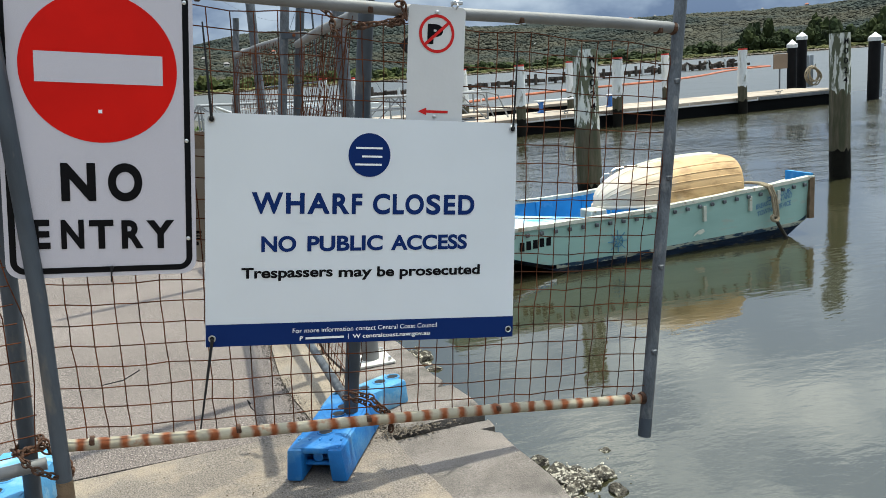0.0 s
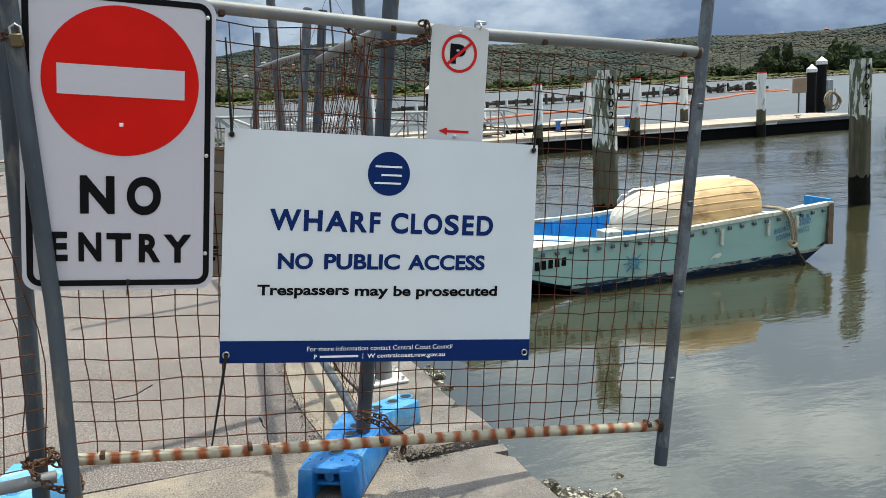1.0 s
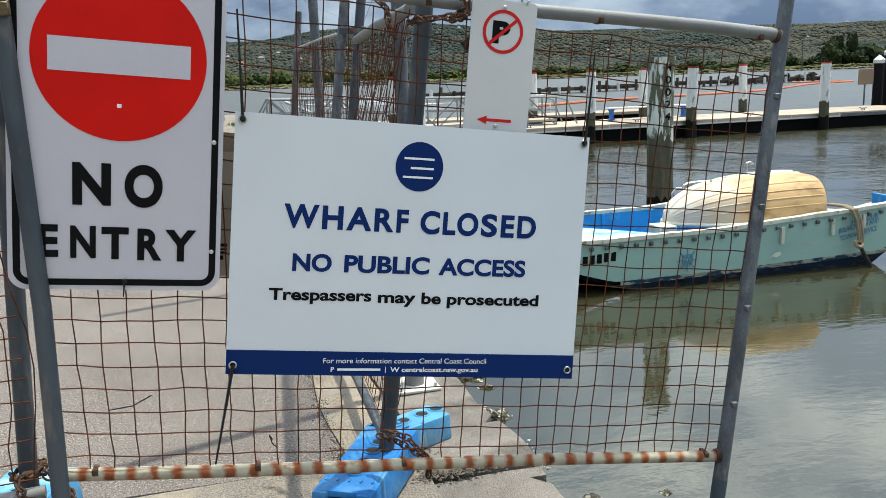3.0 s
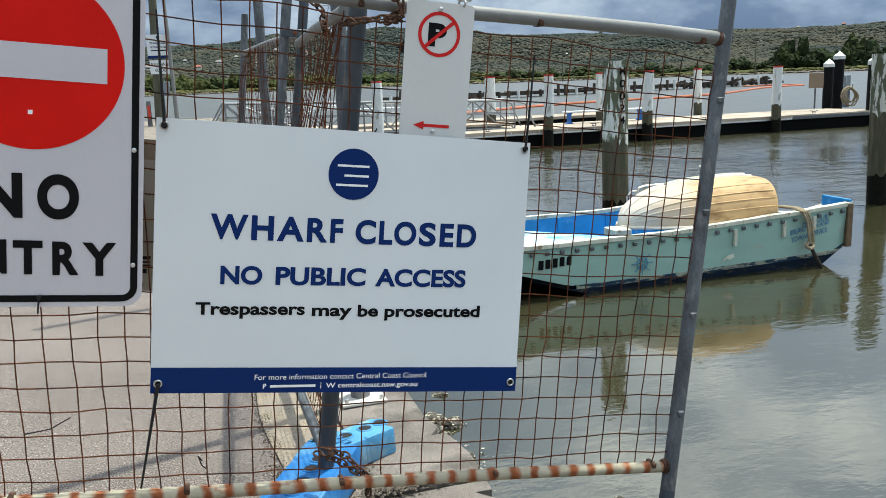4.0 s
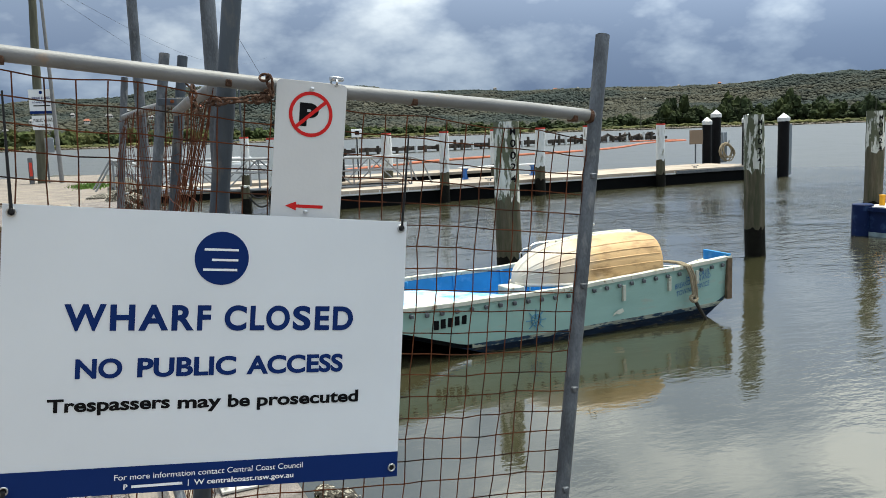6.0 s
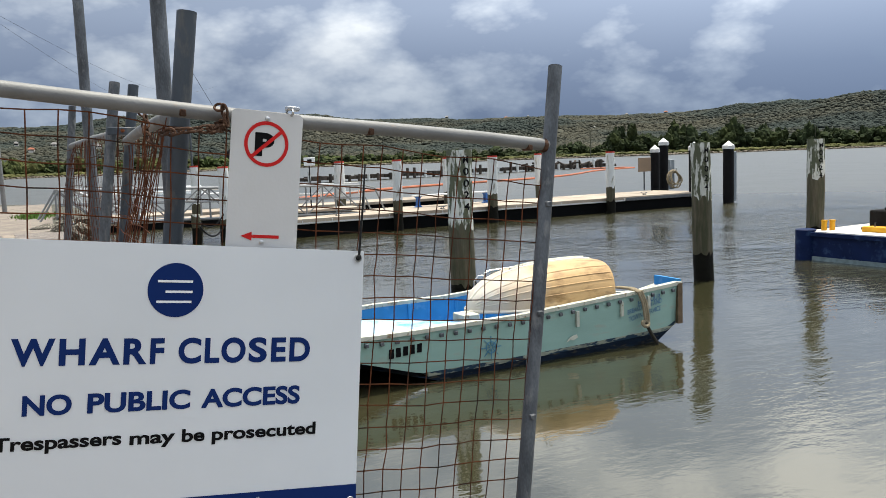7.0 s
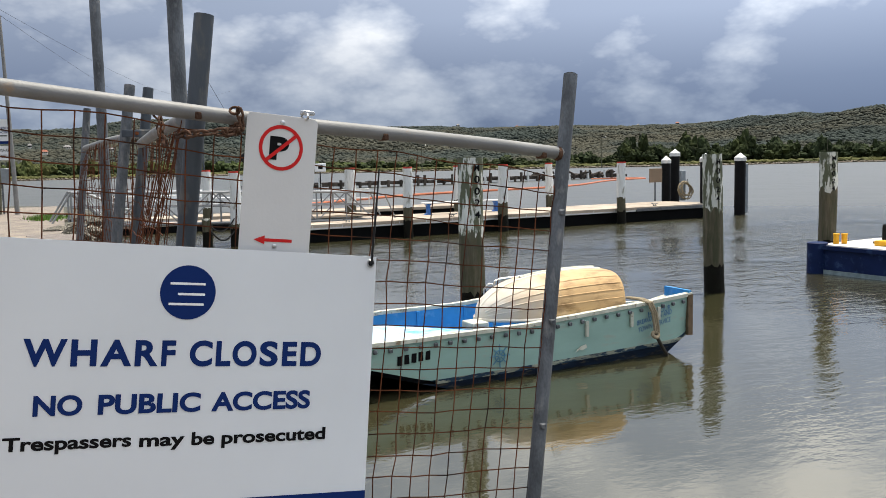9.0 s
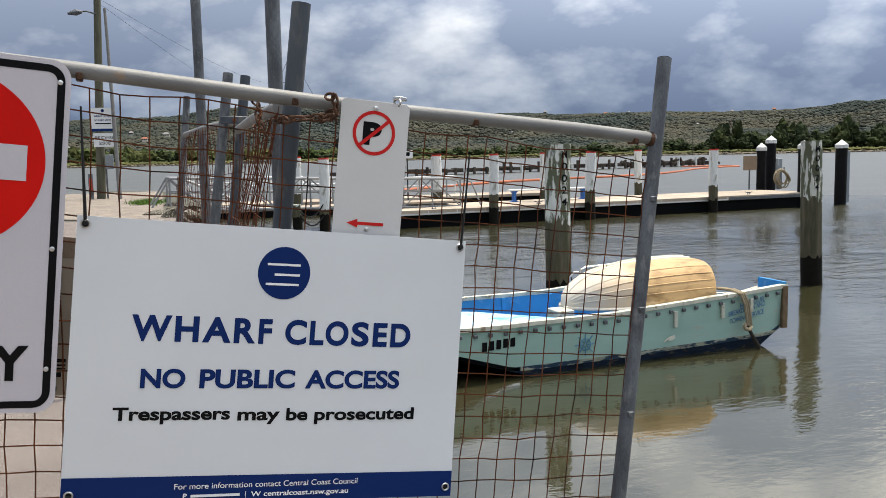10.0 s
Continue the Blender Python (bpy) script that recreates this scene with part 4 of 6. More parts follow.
    part("lettering", letters("W centralcoast.nsw.gov.au", 0.539, 0.8463, 0.8305, 0.0175, m, 0.018, 0.0034), WHITE_INK, ob)
    for u, v in ((0.022, 0.022), (1.178, 0.022), (0.022, 0.808), (1.178, 0.808)):
        c = m @ Vector((u, -v, 0.003))
        part("eyelet", tube([m @ Vector((u + 0.011 * math.cos(q), -v + 0.011 * math.sin(q), 0.004)) for q in [2 * math.pi * k / 14 for k in range(14)]], 0.0028, 6, closed=True), STEEL, ob)
        part("eyelet_hole", flat(disc(u, -v, 0.0085, 16), m, 0.0014), BLACK_PLASTIC, ob)
    cable_tie(m @ Vector((0.022, -0.018, 0.010)), m @ Vector((-0.008, 0.30, 0.02)), ob, w=0.0040)
    cable_tie(m @ Vector((1.178, -0.018, 0.010)), m @ Vector((1.175, 0.29, 0.02)), ob, w=0.0036)
    cable_tie(m @ Vector((0.022, -0.812, 0.010)), (0.228, FY - 0.045, 0.325), ob, w=0.0046)
    inv = m.inverted()
    for o in ob.children_recursive:          # the sheet follows the twist of the panel
        for v in o.data.vertices:
            q = inv @ (v.co + BASE[o])
            a, b = min(1.0, max(0.0, q.x / w)), min(1.0, max(0.0, -q.y / h))
            v.co.y += lerp(lerp(-0.004, 0.010, b), lerp(0.024, -0.038, b), a)
            if o.name.startswith(("sheet", "navy_band", "eyelet")):
                v.co.z -= 0.016 * a * b          # cut a little out of square
    return ob


def no_entry_sign():
    w, h = 0.605, 0.985
    m = plate_frame((-0.203, 1.947), 6.4, FY - 0.022)
    ob = thing("no_entry_sign", (0.08, FY, 0.9), "white reflective no entry sign with a red disc on the mesh", "sign")
    part("plate", prism([(x, y - h) for x, y in round_rect(w, h, 0.05)], -0.003, 0.0, m=m), SIGN_REFLECT, ob)
    part("black_border", border(w, h, 0.045, 0.014, 0.020, m, 0.0012), BLACK_INK, ob)
    part("red_disc", flat(disc(0.308, -0.288, 0.243, 64), m, 0.0008), SIGN_RED, ob)
    part("white_bar", flat(rect(0.112, 0.240, 0.505, 0.337), m, 0.0020), SIGN_REFLECT, ob)
    part("white_mark", flat(rect(0.300, 0.422, 0.312, 0.434), m, 0.0020), WHITE_INK, ob)
    part("lettering", letters("N", 0.177, 0.284, 0.726, 0.135, m, 0.045, 0.002), BLACK_INK, ob)
    part("lettering", letters("O", 0.322, 0.431, 0.727, 0.135, m, 0.045, 0.002), BLACK_INK, ob)
    for ch, u0, u1 in (("E", 0.084, 0.138), ("N", 0.171, 0.242), ("T", 0.258, 0.335), ("R", 0.360, 0.430), ("Y", 0.440, 0.532)):
        part("lettering", letters(ch, u0, u1, 0.884 + 0.02 * u0, 0.105, m, 0.04, 0.002), BLACK_INK, ob)
    for u, v in ((0.578, 0.06), (0.578, 0.52), (0.578, 0.86), (0.03, 0.52)):
        part("rivet", bm_t(tube([(u, -v, 0.0), (u, -v, 0.004), (u, -v, 0.006)], [0.007, 0.007, 0.004], 10), m), STEEL, ob)
    cable_tie(m @ Vector((0.325, -0.955, 0.006)), m @ Vector((0.322, -1.005, 0.01)), ob)
    return ob


def parking_sign():
    w, h = 0.228, 0.47
    m = plate_frame((1.1686, 1.791), 6.5, FY + 0.005)
    ob = thing("no_parking_sign", (1.25, FY, 1.3), "narrow white no parking plate with a red ring and arrow", "sign")
    part("plate", prism([(x, y - h) for x, y in round_rect(w, h, 0.016)], -0.0025, 0.0, m=m), mat("white_enamel_plate", (0.62, 0.62, 0.62), 0.4, 0, 0.05, 3, 0.03), ob)
    part("letter_p", letters("P", 0.076, 0.138, 0.140, 0.078, m, 0.06, 0.0012), BLACK_INK, ob)
    part("red_ring", ring_flat(0.113, -0.101, 0.060, 0.071, m, 0.0016), RED_INK, ob)
    part("red_slash", bm_t(box((-0.062, -0.0055, 0.0018), (0.062, 0.0055, 0.0024)), m @ Matrix.Translation((0.113, -0.101, 0)) @ Matrix.Rotation(radians(42), 4, "Z")), RED_INK, ob)
    part("red_arrow", flat([(0.045, -0.392), (0.080, -0.378), (0.080, -0.387), (0.168, -0.387), (0.168, -0.397), (0.080, -0.397), (0.080, -0.406)], m, 0.001), RED_INK, ob)
    for u, v in ((0.112, 0.022), (0.112, 0.41)):
        part("bolt", bm_t(tube([(u, -v, 0), (u, -v, 0.005), (u, -v, 0.007)], [0.007, 0.007, 0.004], 10), m), STEEL, ob)
    band = [m @ Vector((0.19, 0.006 + 0.014 * math.sin(q), -0.022 + 0.034 * math.cos(q))) for q in [2 * math.pi * k / 14 for k in range(14)]]
    part("steel_band", tube(band, 0.004, 6, closed=True), STEEL, ob)
    part("band_buckle", bm_t(box((0.175, 0.012, -0.03), (0.215, 0.026, 0.004), 0.003), m), STEEL, ob)
    return ob


def back_plate():
    """A plate tied to the back of the mesh, seen in the gap between two signs."""
    m = plate_frame((0.17, 1.415), 6.9, FY + 0.022)
    ob = thing("sign_plate", (0.4, FY, 0.8), "tan back of a plate with a small printed label behind mesh", "sign")
    part("plate", prism(rect(0.0, 0.0, 0.36, 0.46), -0.003, 0.0, m=m), TAN_PLATE, ob)
    part("top_strip", flat(rect(0.0, 0.0, 0.36, 0.06), m, 0.0006), BROWN_BOARD, ob)
    for k, (u0, u1, v0, v1) in enumerate(((0.06, 0.2, 0.352, 0.362), (0.06, 0.2, 0.368, 0.373), (0.06, 0.2, 0.378, 0.383), (0.06, 0.19, 0.391, 0.405), (0.06, 0.15, 0.412, 0.426), (0.06, 0.18, 0.433, 0.447))):
        part("print_bar", flat(rect(u0, v0, u1, v1), m, 0.0008), BLACK_INK, ob)
    return ob


main_sign()
no_entry_sign()
parking_sign()
back_plate()

# black arrow board behind the panel
arrow = thing("arrow_plate", (1.20, 3.42, 1.55), "small black plate edge behind the parking sign", "sign")
part("plate", box((1.215, 3.42, 1.605), (1.30, 3.424, 1.65), 0.002, m=Matrix.Translation((1.2, 3.42, 1.63)) @ Matrix.Rotation(radians(-38), 4, "Y") @ Matrix.Translation((-1.2, -3.42, -1.63))), BLACK_PLASTIC, arrow)


# ---- fence running along the quay ----
def along_panel(y0, y1, x0, x1, z_lo, z_hi, lean0, lean1, crumple, label):
    ob = thing("wire_fence", (x0, y0, z_lo), label, "fence panel", "panels along the quay")
    a, b = Vector((x0, y0, z_lo)), Vector((x1, y1, z_lo))
    c, d = Vector((x0 + lean0, y0, z_hi)), Vector((x1 + lean1, y1, z_hi - 0.01))
    part("top_rail", tube([c, c.lerp(d, 0.5) + Vector((0, 0, 0.01)), d], 0.0235, 12), RAIL_PALE, ob)
    part("bottom_rail", tube([a, b], 0.0215, 12), GALV, ob)
    nv = max(4, int((y1 - y0) / 0.068))
    for i in range(nv + 1):
        s = i / nv
        p, q = a.lerp(b, s), c.lerp(d, s)
        wire([p.lerp(q, j / 14) + Vector((crumple * math.sin(j * 0.45 + i * 0.1) + rng.gauss(0, 0.005), rng.gauss(0, 0.006), 0)) for j in range(15)], 0.0018, ob, RED_WIRE)
    for j in range(24):
        t = 0.02 + 0.96 * j / 23
        wire([a.lerp(b, s).lerp(c.lerp(d, s), t) + Vector((crumple * math.sin(t * 6.3 + s) + rng.gauss(0, 0.004), 0, rng.gauss(0, 0.006))) for s in [k / 8 for k in range(9)]], 0.0018, ob, RED_WIRE)
    return ob


along_panel(3.46, 5.38, 0.87, 0.91, 0.14, 1.78, 0.16, 0.26, 0.04, "rusty mesh fence panel running along the quay edge")
along_panel(5.52, 7.80, 0.95, 0.93, 0.14, 1.83, 0.25, 0.17, -0.05, "sagging rusty mesh fence panel farther along the quay")
lean_post((0.967, 5.46, 0.02), (1.238, 5.46, 2.076), GALV_DARK, "leaning dull galvanised post clamped to its neighbour")
lean_post((0.855, 5.42, 0.02), (1.137, 5.42, 2.086), GALV, "leaning galvanised post clamped to its neighbour")
clamp = thing("post_clamp", (1.17, 5.42, 1.8), "bolted steel clamp joining two fence posts", "clamp")
CX, CY = 0.205, 0.42
part("plate", box((0.87 + CX, 4.945 + CY, 1.805), (1.03 + CX, 4.952 + CY, 1.845), 0.003), GALV_DARK, clamp)
part("bolt", tube([(0.945 + CX, 4.93 + CY, 1.825), (0.945 + CX, 4.96 + CY, 1.825)], 0.010, 8), RUST, clamp)
lean_post((0.90, 7.85, 0.02), (1.135, 7.85, 2.135), GALV, "galvanised post at the end of the quay fence")
chain_links([(0.97, 3.72, 1.83), (1.0, 3.70, 1.80), (0.99, 3.66, 1.74), (1.01, 3.63, 1.69)], "rusty chain hanging from the quay fence rail")


def tall_pole(x, y, h, r, label):
    ob = thing("steel_pole", (x, y, 0.0), label, "pole", "tall poles on the quay")
    part("shaft", tube([(x, y, 0.02), (x, y, h * 0.5), (x, y, h)], r, 18), GALV, ob)
    part("base_plate", box((x - 0.11, y - 0.11, 0.02), (x + 0.11, y + 0.11, 0.034), 0.003), mat("pale_base_plate", (0.55, 0.54, 0.50), 0.6), ob)
    part("sleeve", tube([(x, y, 0.034), (x, y, 0.17), (x, y, 0.18)], [r * 1.45, r * 1.45, r * 1.05], 18), RAIL_PALE, ob)
    for sx in (-1, 1):
        for sy in (-1, 1):
            part("bolt", tube([(x + sx * 0.085, y + sy * 0.085, 0.034), (x + sx * 0.085, y + sy * 0.085, 0.055)], 0.010, 8), STEEL, ob)
    return ob


tall_pole(1.195, 4.37, 5.2, 0.033, "tall bare galvanised pole on a bolted base plate")
tall_pole(1.155, 7.05, 5.4, 0.036, "tall bare galvanised pole farther along the quay")


# ---- piles ----
def pile(x, y, top, r, label, painted=1.1, style="old", lean=(0.0, 0.0), code="", seed=1, turn=0.0):
    """A round timber pile: a painted head over bare timber over a dark tide zone."""
    rnd = random.Random(seed)
    ob = thing("timber_pile", (x, y, WATER), label, "pile", "piles in the water")
    h = top - WATER

    def stretch(name, z0, z1, material, rr, rough, lab="", ragged=0.0):
        bm = bmesh.new()
        n, k = 22, max(2, int((z1 - z0) / 0.16))
        rings = []
        for i in range(k + 1):
            z_even = lerp(z0, z1, i / k)
            f = (z_even - WATER) / h
            cx = x + lean[0] * f + 0.02 * math.sin(f * 4 + seed)
            cy = y + lean[1] * f
            row = []
            for q in range(n):
                a = 2 * math.pi * q / n
                z = z_even + (ragged * (noise.noise(Vector((q * 0.9, seed * 3.3, 1))) + 0.6 * noise.noise(Vector((q * 2.3, seed, 4)))) if (i == 0 and ragged > 0) or (i == k and ragged < 0) else 0)
                rad = rr * (1.02 - 0.05 * f) * (1 + rough * noise.noise(Vector((math.cos(a) * 2.2, math.sin(a) * 2.2, z * 0.7 + seed * 9))) )
                row.append(bm.verts.new((cx + rad * math.cos(a), cy + rad * math.sin(a), z)))
            rings.append(row)
        for a_, b_ in zip(rings, rings[1:]):
            for q in range(n):
                bm.faces.new((a_[q], a_[(q + 1) % n], b_[(q + 1) % n], b_[q]))
        bm.faces.new(rings[-1])
        return part(name, bm, material, ob, lab)

    tide = WATER + 0.62 + rnd.uniform(-0.08, 0.08)
    rough = 0.10 if style == "old" else 0.05
    stretch("tide_zone", WATER - 1.2, tide, PILE_TIDE, r * 1.02, rough, "dark wet tide zone", -0.12)
    stretch("shaft", WATER, top - 0.04, PILE_WOOD, r, rough)
    head = PILE_WHITE if style == "old" else PILE_CLEAN
    stretch("painted_head", top - painted, top, head, r * 1.022, rough, "white painted head", 0.22 if style == "old" else 0.10)
    if style == "red":
        stretch("red_cap", top, top + 0.07, RED_PAINT, r * 1.02, 0.02, "red painted cap")
    if code:
        cx, cy = x + lean[0], y + lean[1]
        for k, ch in enumerate(code):
            z = top - 0.22 - 0.19 * k
            a = radians(turn)
            nrm = Vector((math.cos(a), math.sin(a), 0))
            right = Vector((-math.sin(a), math.cos(a), 0))
            c = Vector((cx, cy, z)) + nrm * (r * 1.085)
            m = Matrix((right, Vector((0, 0, 1)), nrm)).transposed().to_4x4()
            m.translation = c - right * 0.055
            part("painted_letter", lettering(ch, 0.10, 0.125, m, 0.02), BLACK_INK, ob)
    return ob


pile(7.31, 12.52, 1.755, 0.205, "weathered timber pile with flaking white head behind the boat", 1.25, "old", (0.0, 0.0), "M0024", 2, -92)
pile(13.74, 13.42, 1.76, 0.197, "leaning timber pile with flaking white paint and black foot", 1.15, "old", (-0.14, 0.0), "M0024", 4, -95)
pile(19.10, 14.85, 1.78, 0.215, "timber pile with flaking white head beside the navy barge", 0.95, "old", (0.02, 0.0), "M0024", 6, -110)
for x, y, top, s in ((25.7, 30.75, 1.62, 1), (19.3, 30.75, 1.62, 2), (14.85, 30.75, 1.60, 3), (8.2, 31.8, 1.58, 4), (14.2, 35.3, 1.62, 5), (24.9, 35.3, 1.66, 6), (19.65, 35.3, 1.62, 7), (15.0, 37.5, 1.6, 8), (8.3, 37.0, 1.66, 9)):
    pile(x, y, top, 0.19 + 0.01 * (s % 3), "slim white painted guide pile with a red cap", 1.55 if s != 4 else 1.9, "red", (0.02 * (s % 3 - 1), 0), "", 20 + s)


def sleeve_pile(x, y, top, r, label, box_side=False):
    ob = thing("sleeved_pile", (x, y, WATER), label, "pile", "black piles with white cone caps")
    part("sleeve", tube([(x, y, WATER - 1), (x, y, top - 0.62), (x, y, top - 0.42)], r, 20), BLACK_SLEEVE, ob)
    part("cap_collar", tube([(x, y, top - 0.42), (x, y, top - 0.24)], r * 1.12, 20), ALU, ob)
    part("cone_cap", tube([(x, y, top - 0.24), (x, y, top - 0.02), (x, y, top)], [r * 1.12, r * 0.12, r * 0.02], 20), ALU, ob)
    if box_side:
        part("side_channel", box((x + r * 0.75, y - 0.16, WATER + 0.1), (x + r * 0.75 + 0.22, y + 0.16, top - 0.55), 0.02), GREY_BOX, ob)
    return ob


sleeve_pile(34.1, 36.2, 2.36, 0.26, "black sleeved pile with white cone cap beside the hose")
sleeve_pile(32.9, 35.6, 1.98, 0.24, "shorter black sleeved pile with white cone cap")
sleeve_pile(33.78, 31.2, 2.02, 0.27, "black sleeved pile with white cone cap and grey channel", True)
sleeve_pile(31.4, 31.2, 2.02, 0.26, "black sleeved pile with white cone cap at the dock end", True)
sleeve_pile(11.3, 33.4, 1.92, 0.26, "black sleeved pile with white cone cap beside the gangway")

# ---- pontoon ----
pontoon = thing("pontoon", (20, 33, WATER), "long floating pontoon with sandy deck and black skirt", "pontoon")
part("skirt", box((9.8, 31.1, WATER - 0.3), (31.4, 34.6, -0.60), 0.05), SKIRT, pontoon)
part("front_fender", box((9.7, 31.0, -0.66), (26.8, 31.1, -0.50), 0.02), ALU, pontoon, "pale edge fender")
part("front_fender", box((26.82, 30.99, -0.66), (31.5, 31.1, -0.50), 0.02), GALV, pontoon, "grey edge fender")
n_b = 18
for i in range(n_b):
    x0 = 9.7 + 21.9 * i / n_b
    part("deck_panel", box((x0, 31.0, -0.60), (x0 + 21.9 / n_b - 0.012, 34.7, -0.455 + 0.002 * (i % 3)), 0.01), DECK, pontoon)
part("end_step", box((31.4, 31.2, -0.62), (32.3, 34.9, -0.475), 0.02), DECK, pontoon)
part("end_skirt", box((31.4, 31.4, WATER - 0.2), (32.1, 34.8, -0.625), 0.03), SKIRT, pontoon)


def cleat(x, y, z):
    ob = thing("mooring_cleat", (x, y, z), "small galvanised mooring cleat on the pontoon deck", "cleat", "cleats")
    part("base", box((x - 0.10, y - 0.03, z), (x + 0.10, y + 0.03, z + 0.02), 0.005), GALV_DARK, ob)
    part("horn", tube([(x - 0.20, y, z + 0.12), (x - 0.08, y, z + 0.09), (x + 0.08, y, z + 0.09), (x + 0.20, y, z + 0.12)], 0.018, 8), GALV_DARK, ob)
    for s in (-1, 1):
        part("leg", tube([(x + s * 0.06, y, z + 0.01), (x + s * 0.06, y, z + 0.09)], 0.018, 8), GALV_DARK, ob)
    return ob


for x in (12.5, 17.2, 22.5, 28.3):
    cleat(x, 31.4, -0.45)

bench = thing("bench", (19, 34, -0.45), "backless white bench with blue legs on the pontoon", "bench")
part("seat", box((16.9, 33.35, 0.03), (20.9, 33.75, 0.09), 0.01), BENCH_WHITE, bench)
for x in (17.15, 20.65):
    part("leg", prism([(-0.18, 0), (0.18, 0), (0.05, 0.08), (0.05, 0.38), (0.14, 0.48), (-0.14, 0.48), (-0.05, 0.38), (-0.05, 0.08)], -0.12, 0.12, m=Matrix.Translation((x, 33.55, -0.45)) @ Matrix.Rotation(radians(90), 4, "X")), BENCH_BLUE, bench)

# hose post and notice on the pontoon end
hose_post = thing("hose_stand", (33.2, 34.6, -0.45), "service stand on the pontoon with a coiled hose", "hose stand")
part("post", box((33.05, 34.55, -0.46), (33.35, 34.75, 1.15), 0.03), GREY_BOX, hose_post)
coil = []
for k in range(90):
    q = 2 * math.pi * k / 16
    coil.append((33.1 + (0.38 + 0.09 * math.sin(k * 0.33)) * math.cos(q + 0.004 * k), 34.40 - 0.002 * k + 0.05 * math.sin(k * 0.31), 0.12 + (0.40 + 0.10 * math.cos(k * 0.21)) * math.sin(q)))
part("hose_coil", tube(coil, 0.035, 7), ROPE, hose_post, "tan coiled hose")
part("hook", tube([(33.2, 34.6, 0.55), (33.2, 34.3, 0.55), (33.2, 34.28, 0.7)], 0.04, 8), STEEL, hose_post)
notice = thing("notice_board", (31.9, 35.3, -0.45), "square brown notice board on a thin post", "notice")
part("board", box((31.45, 35.3, 0.55), (32.35, 35.35, 1.30), 0.01), BROWN_BOARD, notice)
part("post", tube([(31.9, 35.37, -0.46), (31.9, 35.37, 1.1)], 0.04, 8), GALV, notice)
mark = thing("small_notice", (12.7, 34.9, -0.45), "small white notice on a thin dark post", "notice")
part("board", box((12.45, 34.9, 1.55), (12.95, 34.93, 1.90), 0.01), SIGN_WHITE, mark)
part("print_bar", box((12.6, 34.894, 1.66), (12.8, 34.898, 1.82)), BLACK_INK, mark)
part("post", tube([(12.7, 34.95, -0.46), (12.7, 34.95, 1.85)], 0.03, 8), BLACK_PLASTIC, mark)

# ---- gangway from the land to the pontoon ----
gang = thing("gangway", (3.2, 33.2, 0.0), "dull aluminium truss gangway down to the pontoon", "gangway")
GA, GB = Vector((2.6, 32.6, -0.02)), Vector((14.2, 33.4, -0.38))
part("deck", prism([(GA.x, GA.y - 0.75), (GB.x, GB.y - 0.75), (GB.x, GB.y + 0.75), (GA.x, GA.y + 0.75)], -0.30, -0.22), DECK, gang)
for side in (-0.75, 0.75):
    off = Vector((0, side, 0))
    lo = [GA.lerp(GB, k / 9) + off + Vector((0, 0, -0.10)) for k in range(10)]
    hi = [p + Vector((0, 0, 1.15)) for p in lo]
    part("lower_chord", tube([lo[0], lo[-1]], 0.055, 8), ALU_DULL, gang)
    part("upper_chord", tube([hi[0], hi[-1]], 0.045, 8), ALU_DULL, gang)
    part("middle_rail", tube([lo[0].lerp(hi[0], 0.55), lo[-1].lerp(hi[-1], 0.55)], 0.025, 8), ALU_DULL, gang)
    for k in range(10):
        part("upright", tube([lo[k], hi[k]], 0.035, 8), ALU_DULL, gang)
    for k in range(9):
        part("brace", tube([lo[k], hi[k + 1]] if k % 2 else [hi[k], lo[k + 1]], 0.028, 8), ALU_DULL, gang)
    part("end_brace", tube([hi[-1], hi[-1] + Vector((0.5, 0, -0.15)), lo[-1] + Vector((0.95, 0, -0.02))], 0.035, 8), ALU_DULL, gang)
    part("end_brace", tube([hi[0], lo[0] + Vector((-0.7, 0, 0.0))], 0.035, 8), ALU_DULL, gang)


def carry(things, d):
    """Moves finished things, with all their parts, by d."""
    for ob in things:
        ob.location += Vector(d)


# ---- work boat ----
def near_y(x):
    return 9.93 + 0.05 * math.sin((x - 4) * 0.5) + 0.06 * max(0.0, x - 8.6)


def far_y(x):
    return float(np.interp(x, [3.8, 5.5, 7.4, 8.6, 9.3, 9.55], [11.85, 12.05, 12.05, 11.45, 10.75, 10.55]))


def sheer(x):
    return float(np.interp(x, [3.8, 4.7, 6.7, 8.4, 9.55], [-0.44, -0.475, -0.475, -0.385, -0.325]))


def keel(x):
    return float(np.interp(x, [3.8, 4.5, 5.6, 6.2, 9.0, 9.42, 9.55], [-0.66, -0.86, -1.20, -1.24, -1.22, -0.97, -0.90]))


def far_sheer(x):
    return sheer(x) - float(np.interp(x, [7.2, 8.2, 9.3, 9.55], [0.0, 0.17, 0.20, 0.10]))


def hull_strip(lo, hi, xs, side, out=0.0, flare=0.05):
    """A strip of hull planking between two heights that follow x."""
    bm = bmesh.new()
    rows = []
    for x in xs:
        row = []
        for k in range(5):
            z = lerp(lo(x), hi(x), k / 4)
            f = min(1.0, max(0.0, (z - keel(x)) / (sheer(x) - keel(x) + 1e-6)))
            y = near_y(x) + flare * (1 - f) - out if side < 0 else far_y(x) - flare * (1 - f) + out
            row.append(bm.verts.new((x, y, z)))
        rows.append(row)
    for a, b in zip(rows, rows[1:]):
        for k in range(4):
            bm.faces.new((a[k], b[k], b[k + 1], a[k + 1]))
    ext = bmesh.ops.extrude_face_region(bm, geom=bm.faces[:])
    bmesh.ops.translate(bm, verts=[e for e in ext["geom"] if isinstance(e, bmesh.types.BMVert)], vec=(0, 0.03 if side < 0 else -0.03, 0))
    bmesh.ops.recalc_face_normals(bm, faces=bm.faces)
    return bm


